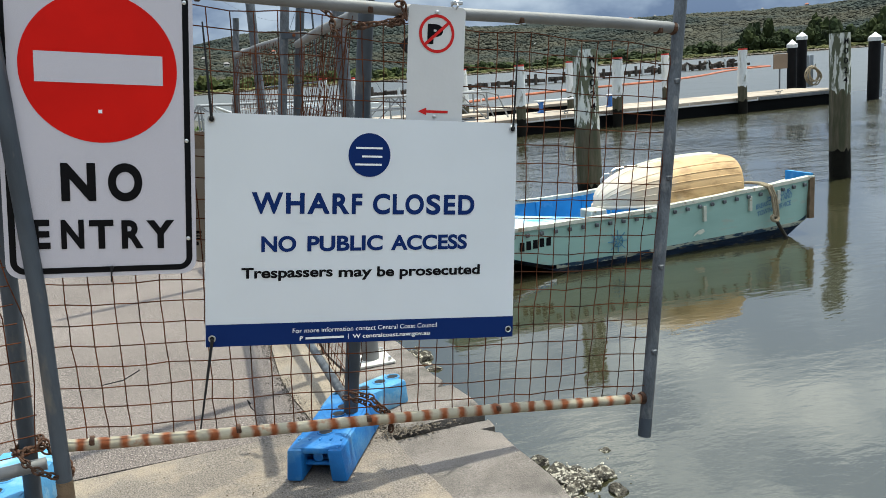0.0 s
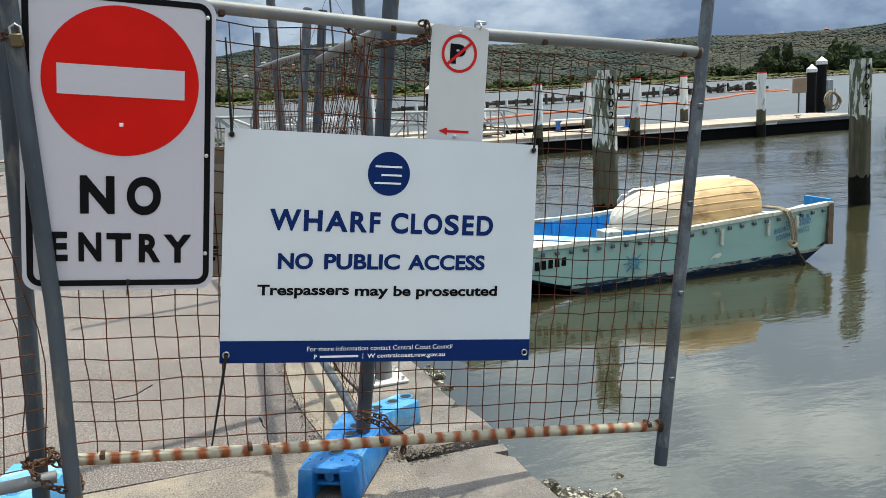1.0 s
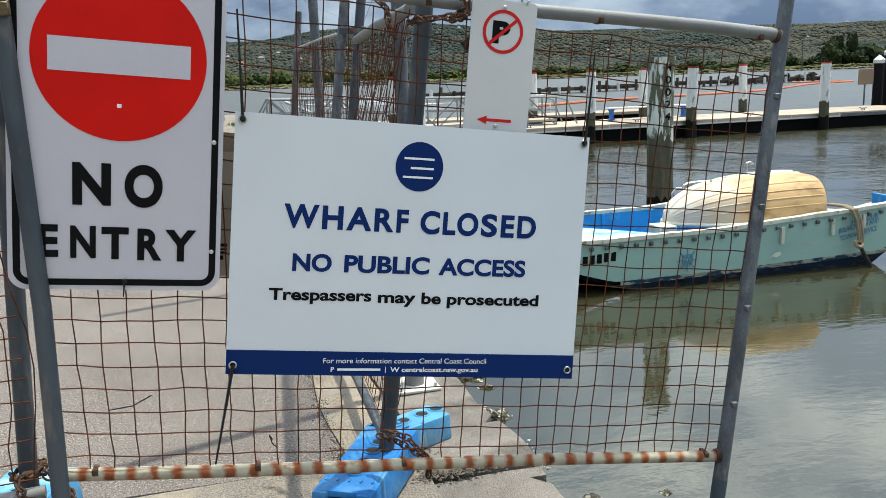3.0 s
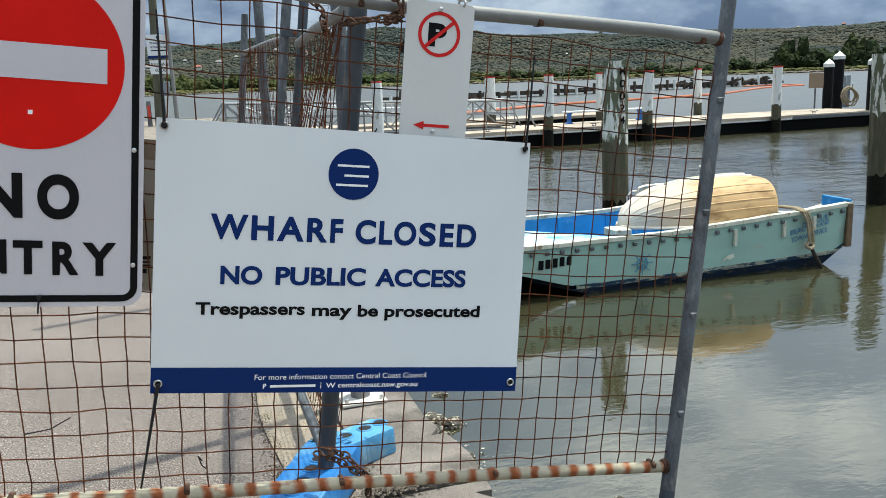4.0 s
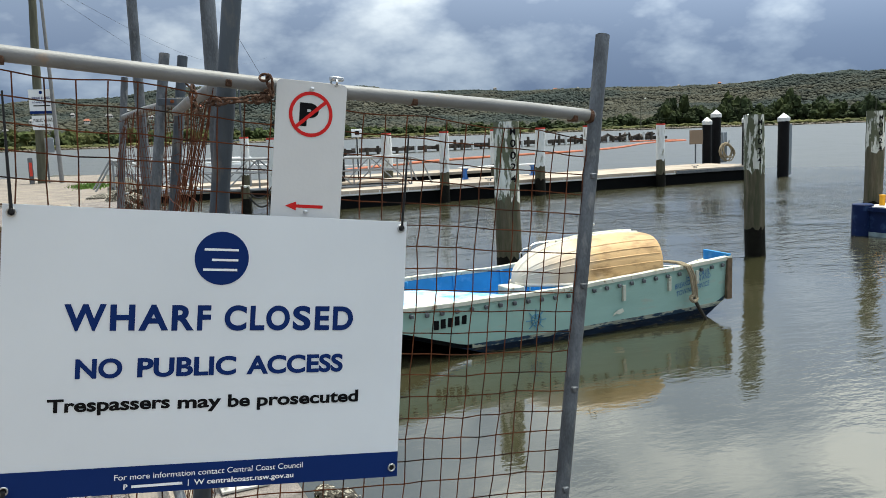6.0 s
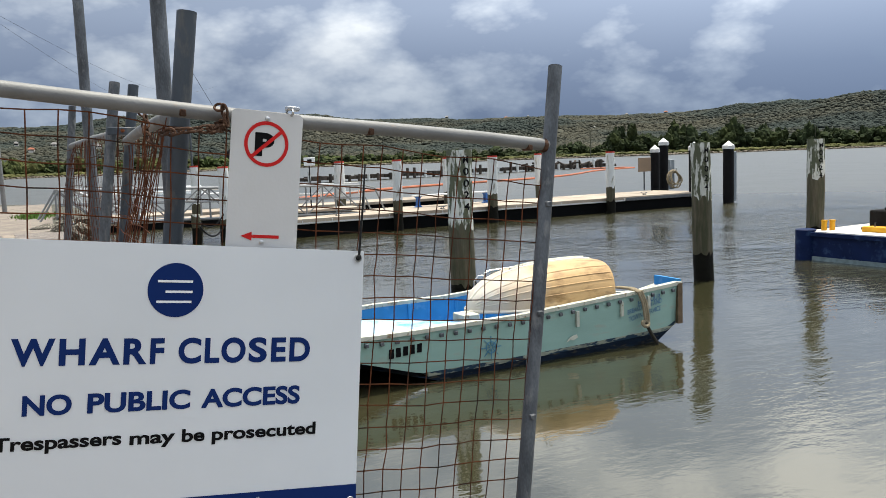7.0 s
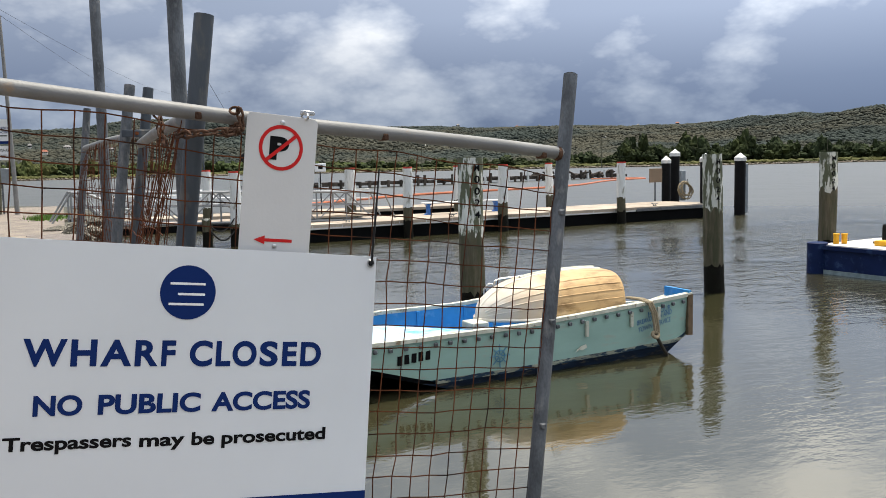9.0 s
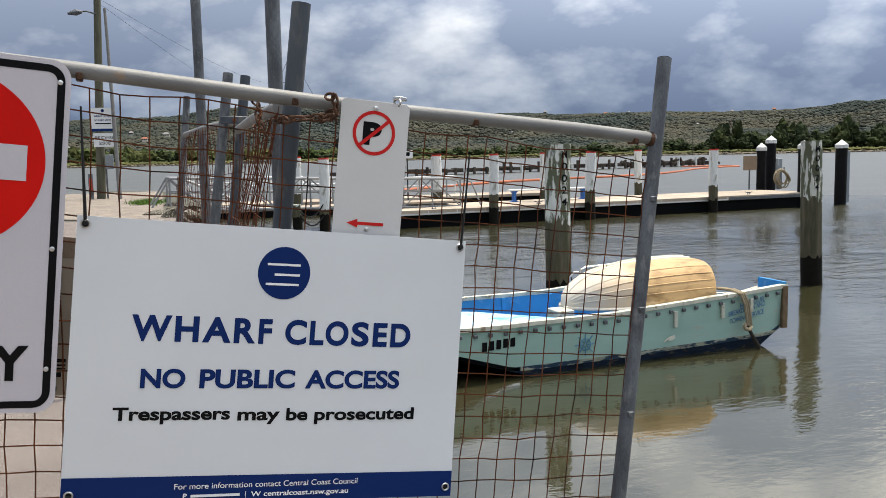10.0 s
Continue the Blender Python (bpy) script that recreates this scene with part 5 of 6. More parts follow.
BX = steps(3.8, 9.55, 0.12)
boat = thing("work_boat", (6.7, 11.0, WATER), "pale green flat-sided work boat with bright blue inside", "boat")
wl_top = lambda x: max(keel(x), min(sheer(x) - 0.1, -1.075 + 0.045 * max(0, x - 6.8) / 2.0))
band_top = lambda x: max(keel(x), min(sheer(x) - 0.1, wl_top(x) + 0.055))
side = part("near_side", hull_strip(band_top, sheer, BX, -1), BOAT_GREEN, boat)
part("far_side", hull_strip(keel, far_sheer, BX, 1), BOAT_GREEN, boat)
part("waterline_band", hull_strip(wl_top, band_top, steps(5.3, 9.5, 0.12), -1, 0.006), WATERLINE, boat, "scraped dirty waterline band")
part("antifouling", hull_strip(keel, wl_top, steps(5.0, 9.5, 0.12), -1, 0.003), ANTIFOUL, boat, "flaking dark blue antifouling")
part("near_lining", hull_strip(lambda x: max(keel(x) + 0.05, -1.0), lambda x: sheer(x) - 0.02, steps(3.9, 9.4, 0.2), -1, -0.036), BOAT_BLUE, boat, "bright blue inner lining")
part("far_lining", hull_strip(lambda x: max(keel(x) + 0.05, -1.0), lambda x: far_sheer(x) - 0.02, steps(3.9, 9.3, 0.2), 1, -0.036), BOAT_BLUE, boat, "bright blue inner lining")
bm = bmesh.new()
rows = [[bm.verts.new((x, near_y(x) + 0.05, keel(x))), bm.verts.new((x, far_y(x) - 0.05, keel(x)))] for x in BX]
for a, b in zip(rows, rows[1:]):
    bm.faces.new((a[0], a[1], b[1], b[0]))
bmesh.ops.solidify(bm, geom=bm.faces[:], thickness=0.02)
part("bottom", bm, HULL_DARK, boat)
for sgn, fy_ in ((-1, near_y), (1, far_y)):
    bm = bmesh.new()
    rows = []
    for x in BX:
        y, z = fy_(x), (sheer if sgn < 0 else far_sheer)(x) + 0.006 * noise.noise(Vector((x * 3, 0, 0)))
        rows.append([bm.verts.new((x, y + dy * -sgn, z + dz)) for dy, dz in ((-0.022, -0.028), (-0.022, 0.022), (0.075, 0.022), (0.075, -0.028))])
    for a, b in zip(rows, rows[1:]):
        for k in range(4):
            bm.faces.new((a[k], b[k], b[(k + 1) % 4], a[(k + 1) % 4]))
    bm.faces.new(rows[0])
    bm.faces.new(rows[-1][::-1])
    bmesh.ops.recalc_face_normals(bm, faces=bm.faces)
    part("gunwale", bm, GUNWALE, boat, "chipped cream gunwale", False)
part("bow_board", prism([(9.50, near_y(9.5)), (9.545, near_y(9.5)), (9.575, far_y(9.55)), (9.53, far_y(9.55))], -0.92, -0.27), BOAT_BLUE, boat, "blue bow board")
part("bow_corner", prism([(9.46, near_y(9.5) - 0.03), (9.55, near_y(9.5) - 0.03), (9.56, near_y(9.5) + 0.06), (9.47, near_y(9.5) + 0.03)], -0.93, -0.33), DARK_WOOD, boat, "bare dark timber corner post")
part("stern_board", prism([(3.8, near_y(3.8)), (3.84, near_y(3.8)), (3.84, far_y(3.8)), (3.8, far_y(3.8))], -0.68, -0.43), BOAT_GREEN, boat)
part("floor", prism([(5.5, near_y(5.5) + 0.14), (9.2, near_y(9) + 0.14), (9.2, far_y(9.2) - 0.08), (7.4, far_y(7.4) - 0.05), (5.5, far_y(5.5) - 0.05)], -0.96, -0.93), BOAT_BLUE, boat, "scuffed blue floor")
part("side_deck", prism([(3.85, near_y(4) + 0.07), (6.25, near_y(6) + 0.07), (5.85, 10.5), (5.25, 11.2), (4.3, 11.8), (3.85, 11.8)], -0.55, -0.52), BOAT_FLOOR, boat, "scuffed white and blue side deck")
part("thwart_box", box((6.06, 10.38, -0.93), (6.3, 10.70, -0.455), 0.01), GUNWALE, boat, "pale boxed thwart")
for k in range(5):
    x = 5.2 + k * 0.8
    part("rib", box((x, far_y(x) - 0.10, -0.93), (x + 0.05, far_y(x) - 0.06, sheer(x) - 0.03), 0.006), BOAT_BLUE, boat)
# Row of small grey metal blocks below the near gunwale.
for k in range(26):
    x = 4.25 + k * 0.205
    z = sheer(x) - 0.088
    part("timber_block", box((x - 0.027, near_y(x) - 0.034, z - 0.026), (x + 0.027, near_y(x) + 0.002, z + 0.026), 0.008), GALV, boat)
for x, ln in ((7.61, 0.20), (8.385, 0.19), (8.89, 0.17)):
    part("strap", box((x - 0.025, near_y(x) - 0.026, sheer(x) - 0.11 - ln), (x + 0.025, near_y(x) + 0.012, sheer(x) - 0.09), 0.006), GUNWALE, boat, "hanging grey strap")


def side_plane(x, z):
    m = Matrix(((1, 0, 0, x), (0, 0, -1, near_y(x) - 0.006), (0, 1, 0, z), (0, 0, 0, 1)))
    return m


for k in range(5):
    x = 4.757 + 0.096 * k
    part("registration_bar", bm_t(box((0.0, 0.0, -0.004), (0.065, 0.115, -0.002 + 0.004)), side_plane(x, -0.765 + 0.006 * k) @ Matrix.Rotation(radians(-3 + 2 * (k % 2)), 4, "Z") @ Matrix.Translation((0, 0, -0.022))), BLACK_INK, boat)
for k, (body, u0, u1) in enumerate((("HARBOUR", 8.70, 9.12), ("BREAKDOWN AND", 8.50, 9.14), ("TOWING SERVICE", 8.52, 9.12))):
    m = Matrix(((1, 0, 0, u0), (0, 0, -1, near_y(8.9) - 0.004), (0.17, 1, 0, -0.565 - 0.105 * k - 0.012), (0, 0, 0, 1)))
    part("painted_lettering", lettering(body, u1 - u0, 0.075, m, 0.01), mat("faded_blue_lettering", (0.05, 0.14, 0.29), 0.7), boat, "faded blue lettering")
STAR = mat("faded_blue_emblem", (0.09, 0.25, 0.38), 0.7)
for k in range(8):
    a = math.pi * k / 4
    c = Vector((6.22, near_y(6.3) + 0.010, -0.83))
    d = Vector((math.cos(a), 0, math.sin(a)))
    part("emblem_ray", tube([c + d * 0.02, c + d * 0.15], 0.007, 4), STAR, boat)
part("emblem_ring", tube([Vector((6.22 + 0.075 * math.cos(q), near_y(6.3) + 0.010, -0.83 + 0.075 * math.sin(q))) for q in [2 * math.pi * k / 20 for k in range(20)]], 0.007, 4, closed=True), STAR, boat)
part("paint_scar", bm_t(prism([(0, 0), (0.06, 0.03), (0.11, 0.015), (0.19, 0.045), (0.17, 0.09), (0.09, 0.075), (0.03, 0.04)], 0.0, 0.004), side_plane(7.42, -0.93)), GUNWALE, boat, "bare chipped patch")
# mooring rope over the side
rp = [(8.42, 10.35, -0.34), (8.42, 10.05, -0.325), (8.45, 9.91, -0.36), (8.50, 9.88, -0.5), (8.54, 9.88, -0.70), (8.55, 9.88, -0.80)]
rope = thing("mooring_rope", (8.42, 10.3, -0.35), "thick tan mooring rope over the boat's side", "rope")
for o in (0.0, 0.03, 0.06):
    part("strand", tube([Vector(p) + Vector((o, -0.01 * (o > 0.05), 0)) for p in rp], 0.019, 8), ROPE, rope)
part("knot", tube([(8.55 + 0.05 * math.cos(q), 9.87 + 0.02 * math.sin(q), -0.82 + 0.035 * math.sin(q * 1.0)) for q in [2 * math.pi * k / 12 for k in range(12)]], 0.028, 8, closed=True), ROPE, rope)
part("wet_end", tube([(8.56, 9.88, -0.82), (8.64, 9.86, -0.97), (8.74, 9.85, -1.12), (8.77, 9.85, -1.2)], 0.026, 8), ROPE_WET, rope, "dark wet rope end")

# upturned dinghy lying across the boat
dinghy = thing("dinghy", (7.1, 10.7, -0.42), "upturned cream fibreglass dinghy lying on the work boat", "dinghy")
DX0, DX1, DYC, DB = 6.27, 8.41, 10.66, 0.60
GUN_Z = -0.455


def dinghy_half(s):
    return DB * (1 - (1 - min(1.0, s / 0.55)) ** 2.1) ** 0.62 if s < 0.55 else DB * (1 - 0.10 * ((s - 0.55) / 0.45) ** 2)


def dinghy_top(s):
    return GUN_Z + 0.55 * (1 - (1 - min(1.0, s / 0.84)) ** 3.0) ** 0.56 - 0.02 * max(0, s - 0.84) / 0.16


def dinghy_point(s, f, out=0.0):
    """f from -1 at the near gunwale over the keel to 1 at the far gunwale."""
    a = f * math.pi / 2
    w, top = dinghy_half(s) + out, dinghy_top(s) - GUN_Z + out
    y = math.copysign(abs(math.sin(a)) ** 0.62, a) * w
    z = GUN_Z + abs(math.cos(a)) ** 0.72 * top
    return Vector((lerp(DX0, DX1, s), DYC + y, z))


bm = bmesh.new()
ns, nf = 30, 28
g = [[bm.verts.new(dinghy_point(0.004 + 0.996 * i / ns, -1 + 2 * j / nf)) for j in range(nf + 1)] for i in range(ns + 1)]
for i in range(ns):
    for j in range(nf):
        bm.faces.new((g[i][j], g[i][j + 1], g[i + 1][j + 1], g[i + 1][j]))
bm.faces.new(g[-1])
bm.faces.new(g[0][::-1])
bmesh.ops.recalc_face_normals(bm, faces=bm.faces)
part("hull", bm, DINGHY, dinghy)
for f, r in ((-0.86, 0.009), (-0.72, 0.010), (-0.57, 0.012), (-0.38, 0.010), (0.0, 0.026), (0.5, 0.010)):
    part("strake" if f else "keel_strip", tube([dinghy_point(0.03 + 0.95 * k / 24, f, -0.003) for k in range(25)], r, 6), DINGHY_PALE if f == 0.0 else DINGHY, dinghy)
for f in (-1.0, 1.0):
    part("rim", tube([dinghy_point(0.004 + 0.99 * k / 24, f, 0.012) for k in range(25)], 0.024, 8), DINGHY_PALE, dinghy)
part("keel_plank", tube([dinghy_point(0.35 + 0.6 * k / 12, 0.02, 0.012) for k in range(13)], [0.03] * 13, 6), GUNWALE, dinghy, "pale grey keel plank")
part("fitting", tube([(7.55, 10.7, 0.17), (7.55, 10.7, 0.26), (7.60, 10.7, 0.28), (7.65, 10.7, 0.24)], 0.014, 8), STEEL, dinghy)
rail = thing("grab_rail", (6.3, 11.6, -0.44), "bent stainless grab rail standing in the boat", "rail")
part("rail", tube([(7.05, 11.5, -0.93), (7.05, 11.5, -0.18), (7.08, 11.5, -0.10), (7.16, 11.5, -0.07), (7.5, 11.5, -0.06), (7.75, 11.5, -0.04)], 0.014, 8), STEEL, rail)
part("rail", tube([(6.95, 11.6, -0.93), (6.95, 11.6, -0.22), (7.02, 11.6, -0.15), (7.10, 11.6, -0.15)], 0.014, 8), STEEL, rail)

carry([rope], (0.19, 0, 0))
carry([boat, rope, dinghy, rail], (-0.18, -0.35, 0))

# ---- barge ----
barge = thing("barge", (19.5, 11, WATER), "navy steel work barge with a pale deck", "barge")
part("hull", prism([(17.66, 5.0), (17.70, 14.15), (17.85, 14.3), (25, 14.6), (25, 5.0)], WATER - 0.3, -0.49), BARGE_NAVY, barge, "", False)
part("deck", prism([(17.72, 5.0), (17.76, 14.1), (17.9, 14.25), (24.9, 14.5), (24.9, 5.0)], -0.49, -0.455), BARGE_DECK, barge, "", False)
part("rub_strip", prism([(17.60, 5.0), (17.64, 14.15), (17.70, 14.15), (17.66, 5.0)], -0.56, -0.47), BARGE_NAVY, barge, "", False)
part("waterline_band", prism([(17.645, 5.0), (17.685, 14.15), (17.70, 14.15), (17.66, 5.0)], WATER - 0.1, WATER + 0.10), mat("pale_scum_line", (0.20, 0.26, 0.28), 0.7, 0, 0.3), barge, "", False)
part("corner_roller", tube([(17.75, 14.22, WATER - 0.2), (17.75, 14.22, -0.42), (17.75, 14.22, -0.40)], [0.24, 0.24, 0.2], 16), BARGE_NAVY, barge)
bollard = thing("bollard", (18.2, 14.0, -0.455), "pair of yellow painted steel bollards on the barge", "bollard")
for x, y in ((18.16, 14.02), (18.33, 13.92)):
    part("post", tube([(x, y, -0.456), (x, y, -0.235)], 0.065, 14), YELLOW, bollard)
    part("cap", tube([(x, y, -0.235), (x, y, -0.205)], 0.078, 14), YELLOW, bollard)
crate = thing("equipment_crate", (19.6, 12.6, -0.455), "black equipment crate lashed on the barge deck", "crate")
part("body", box((18.9, 11.2, -0.40), (20.6, 13.35, 0.02), 0.03), CRATE_BLACK, crate)
part("lid", box((18.95, 11.2, 0.02), (20.5, 13.0, 0.09), 0.02), CRATE_BLACK, crate)
part("skid", box((18.8, 11.1, -0.455), (20.7, 13.5, -0.40), 0.01), DARK_WOOD, crate)
part("grip", tube([(18.85, 12.5, -0.1), (18.82, 12.3, -0.12), (18.85, 12.1, -0.1)], 0.03, 8), GALV_DARK, crate)
beam = thing("yellow_beam", (18.5, 12.3, -0.455), "low yellow steel beam on the barge deck", "beam")
part("beam", box((18.35, 10.0, -0.455), (18.62, 13.15, -0.33), 0.01), YELLOW, beam)
for k in range(3):
    part("pin", tube([(18.48, 12.9 - 0.4 * k, -0.33), (18.48, 12.9 - 0.4 * k, -0.24)], 0.02, 6), GALV_DARK, beam)

carry([barge, bollard, crate, beam], (0.21, 0, 0))

# ---- ruined jetty and boom far out ----
jetty = thing("old_jetty", (75, 118, WATER), "long dark ruined timber jetty far across the water", "jetty")
rj = random.Random(9)


def jetty_at(s):
    return Vector((lerp(30, 112, s), lerp(112, 132, s), 0))


for k in range(64):
    s = k / 64
    a, b = jetty_at(s), jetty_at(s + 0.0135)
    zz = -0.78 + rj.uniform(-0.08, 0.08) - (0.15 if s > 0.72 else 0)
    part("deck_plank", prism([(a.x, a.y), (b.x, b.y), (b.x, b.y + 4), (a.x, a.y + 4)], zz, zz + rj.uniform(0.40, 0.62)), OLD_TIMBER, jetty, "", False)
for k in range(46):
    p = jetty_at(k / 46 + rj.uniform(-0.005, 0.005))
    part("timber_upright", tube([(p.x, p.y - 0.2, WATER - 0.5), (p.x, p.y - 0.2, rj.choice((-0.2, -0.1, 0.1, 0.5)) )], 0.24, 8), OLD_TIMBER if k % 3 else PILE_CLEAN, jetty)
for k in range(34):
    p = jetty_at(0.70 + 0.27 * rj.random()) + Vector((0, rj.uniform(0, 4), -0.32))
    part("broken_timber", bm_t(box((-1.6, -0.2, -0.14), (1.6, 0.2, 0.14), 0.02), Matrix.Translation(p) @ Matrix.Rotation(rj.uniform(0, 6), 4, "Z") @ Matrix.Rotation(rj.uniform(-0.5, 0.5), 4, "Y")), OLD_TIMBER, jetty)
boom = thing("floating_boom", (60, 90, WATER), "faded orange floating boom round the ruined jetty", "boom")
bp = []
for k in range(61):
    s = k / 60
    bp.append(Vector((lerp(22, 100, s), lerp(64, 112, s) + 3.0 * math.sin(s * 9), WATER + 0.08)))
for k in range(30):
    part("float", tube([bp[2 * k], bp[2 * k + 1], bp[2 * k + 2]], 0.15, 8), BOOM_ORANGE, boom)
part("end_float", tube([bp[60], bp[60] + Vector((3, 6, 0)), bp[60] + Vector((-4, 10, 0))], 0.15, 8), BOOM_ORANGE, boom)


# ---- foreshore: utility pole, signs, lamp ----
upole = thing("utility_pole", (2.17, 46.1, 0.0), "tall grey timber utility pole with a street lamp", "utility pole")
part("shaft", tube([(2.17, 46.1, -0.02), (2.36, 46.1, 5), (2.53, 46.1, 9.1)], [0.20, 0.18, 0.15], 14), POLE_WOOD, upole)
part("lamp_arm", tube([(2.50, 46.0, 8.25), (2.05, 45.9, 8.36), (1.75, 45.85, 8.32)], 0.035, 8), GALV, upole)
lamp_head = part("lamp_head", tube([(1.85, 45.87, 8.30), (1.62, 45.83, 8.28), (1.28, 45.78, 8.20)], [0.06, 0.15, 0.05], 10), GALV_DARK, upole)
part("insulator", tube([(2.53, 46.1, 9.1), (2.53, 46.1, 9.3)], 0.08, 8), GALV, upole)
part("meter_box", box((2.42, 45.75, 1.35), (2.78, 46.0, 2.0), 0.02), GREY_BOX, upole)
part("conduit", tube([(2.45, 45.95, 0), (2.45, 45.95, 1.4)], 0.04, 8), GALV, upole)
wharf_notice = thing("pole_sign", (2.2, 45.8, 2.5), "small white closure notice with blue bar on the pole", "sign")
wm = Matrix(((0.98, 0.0, -0.2, 1.95), (-0.2, 0.0, -0.98, 45.75), (0, 1, 0, 4.10), (0, 0, 0, 1)))
part("plate", prism(rect(0, 0, 1.0, 1.05), -0.01, 0.0, m=wm), SIGN_WHITE, wharf_notice)
part("emblem", prism(disc(0.5, -0.13, 0.07, 20), 0.002, 0.004, m=wm), NAVY_INK, wharf_notice)
part("lettering", letters("WHARF CLOSED", 0.12, 0.88, 0.42, 0.11, wm, 0.03, 0.004), NAVY_INK, wharf_notice)
part("lettering", letters("NO PUBLIC ACCESS", 0.14, 0.86, 0.60, 0.09, wm, 0.03, 0.004), NAVY_INK, wharf_notice)
part("print_bar", flat(rect(0.16, 0.68, 0.84, 0.73), wm, 0.003), BLACK_INK, wharf_notice)
part("blue_bar", flat(rect(0, 0.93, 1.0, 1.05), wm, 0.003), NAVY_INK, wharf_notice)
name_sign = thing("pole_sign", (2.2, 45.8, 2.5), "white public wharf name plate on the utility pole", "sign")
wm2 = Matrix(((0.98, 0.0, -0.2, 2.00), (-0.2, 0.0, -0.98, 45.75), (0, 1, 0, 2.97), (0, 0, 0, 1)))
part("plate", prism(rect(0, 0, 0.95, 0.62), -0.01, 0.0, m=wm2), SIGN_WHITE, name_sign)
part("lettering", letters("PUBLIC WHARF", 0.06, 0.89, 0.27, 0.15, wm2, 0.01, 0.004), BLACK_INK, name_sign)
part("lettering", letters("GOSFORD", 0.22, 0.73, 0.52, 0.15, wm2, 0.01, 0.004), BLACK_INK, name_sign)
slim = thing("steel_pole", (2.95, 45.2, 0), "slim pale steel pole beside the utility pole", "pole")
part("shaft", tube([(2.95, 45.2, -0.02), (2.88, 45.2, 4.4), (2.8, 45.2, 8.4)], [0.10, 0.08, 0.06], 10), RAIL_PALE, slim)
marker = thing("marker_post", (1.72, 45.6, 0), "short grey post with a red reflective strip", "post")
part("post", box((1.66, 45.55, -0.02), (1.86, 45.65, 1.15), 0.02), GALV, marker)
part("red_strip", box((1.70, 45.535, 0.35), (1.82, 45.549, 0.95), 0.004), RED_PAINT, marker)
ypost = thing("marker_post", (-0.9, 42.0, 0), "short yellow painted post on the path", "post")
part("post", tube([(-0.9, 42, -0.02), (-0.9, 42, 1.05), (-0.9, 42, 1.1)], [0.06, 0.06, 0.03], 10), YELLOW, ypost)
carry([upole, wharf_notice, name_sign, slim, marker, ypost], (-1.87, -4.1, 0))
for k, (ax, ay, az_, bx_, by_, bz) in enumerate(((0.66, 42.0, 9.0, 30, 120, 13), (0.66, 42.0, 8.8, 26, 125, 11.5), (0.66, 42.0, 9.0, -30, 20, 10))):
    cable = thing("overhead_cable", (ax, ay, az_), "thin dark overhead cable from the utility pole", "cable")
    part("line", tube([Vector((lerp(ax, bx_, q / 12), lerp(ay, by_, q / 12), lerp(az_, bz, q / 12) - 2.2 * math.sin(math.pi * q / 12))) for q in range(13)], 0.007, 5), BLACK_PLASTIC, cable)
rg = random.Random(21)
vs, fs = [], []
for _ in range(900):
    x, y, h = 2.0 + rg.gauss(0, 0.32), 35.6 + rg.gauss(0, 0.7), rg.uniform(0.06, 0.22)
    a = rg.uniform(0, 6.28)
    dx, dy = 0.02 * math.cos(a), 0.02 * math.sin(a)
    k = len(vs)
    vs += [(x - dx, y - dy, 0), (x + dx, y + dy, 0), (x + rg.gauss(0, 0.05), y + rg.gauss(0, 0.05), h)]
    fs.append((k, k + 1, k + 2))
me = bpy.data.meshes.new("grass_patch")
me.from_pydata(vs, [], fs)
me.materials.append(GRASS)
tagged(new("grass_patch", me), "small green grass tuft at the path's edge", "grass", kind="stuff")


def rock(x, y, z, r, seed, name="rock", label="oyster-crusted dark rock at the quay's foot", material=ROCK):
    bm = bmesh.new()
    bmesh.ops.create_icosphere(bm, subdivisions=2, radius=r)
    for v in bm.verts:
        v.co *= 1 + 0.45 * noise.noise(v.co / r * 1.3 + Vector((seed * 3.1, 0, 0))) + 0.18 * noise.noise(v.co / r * 4 + Vector((0, seed, 0)))
        v.co.z *= 0.65
        v.co += Vector((x, y, z))
    ob = part(name, bm, material, None, "", False)
    return tagged(ob, label, "rock", "rocks along the quay")


k = 0
for cx, cy, n_, sx, sy in ((2.48, 4.58, 46, 0.20, 0.15), (2.2, 4.2, 8, 0.12, 0.12), (2.13, 5.72, 18, 0.07, 0.14), (2.25, 6.42, 12, 0.07, 0.13), (2.46, 7.6, 22, 0.12, 0.3), (2.3, 9.5, 10, 0.2, 0.6)):
    for _ in range(n_):
        k += 1
        rock(cx + rg.gauss(0, sx), cy + rg.gauss(0, sy), WATER + rg.uniform(-0.05, 0.02), rg.uniform(0.03, 0.095), k)
for _ in range(46):
    k += 1
    y = rg.uniform(26, 34)
    rock(1.9 + 0.12 * (y - 26) + rg.gauss(0.3, 0.35), y, rg.uniform(-0.8, 0.0), rg.uniform(0.15, 0.45), k, "rock", "brown rock of the foreshore edge", ROCK)


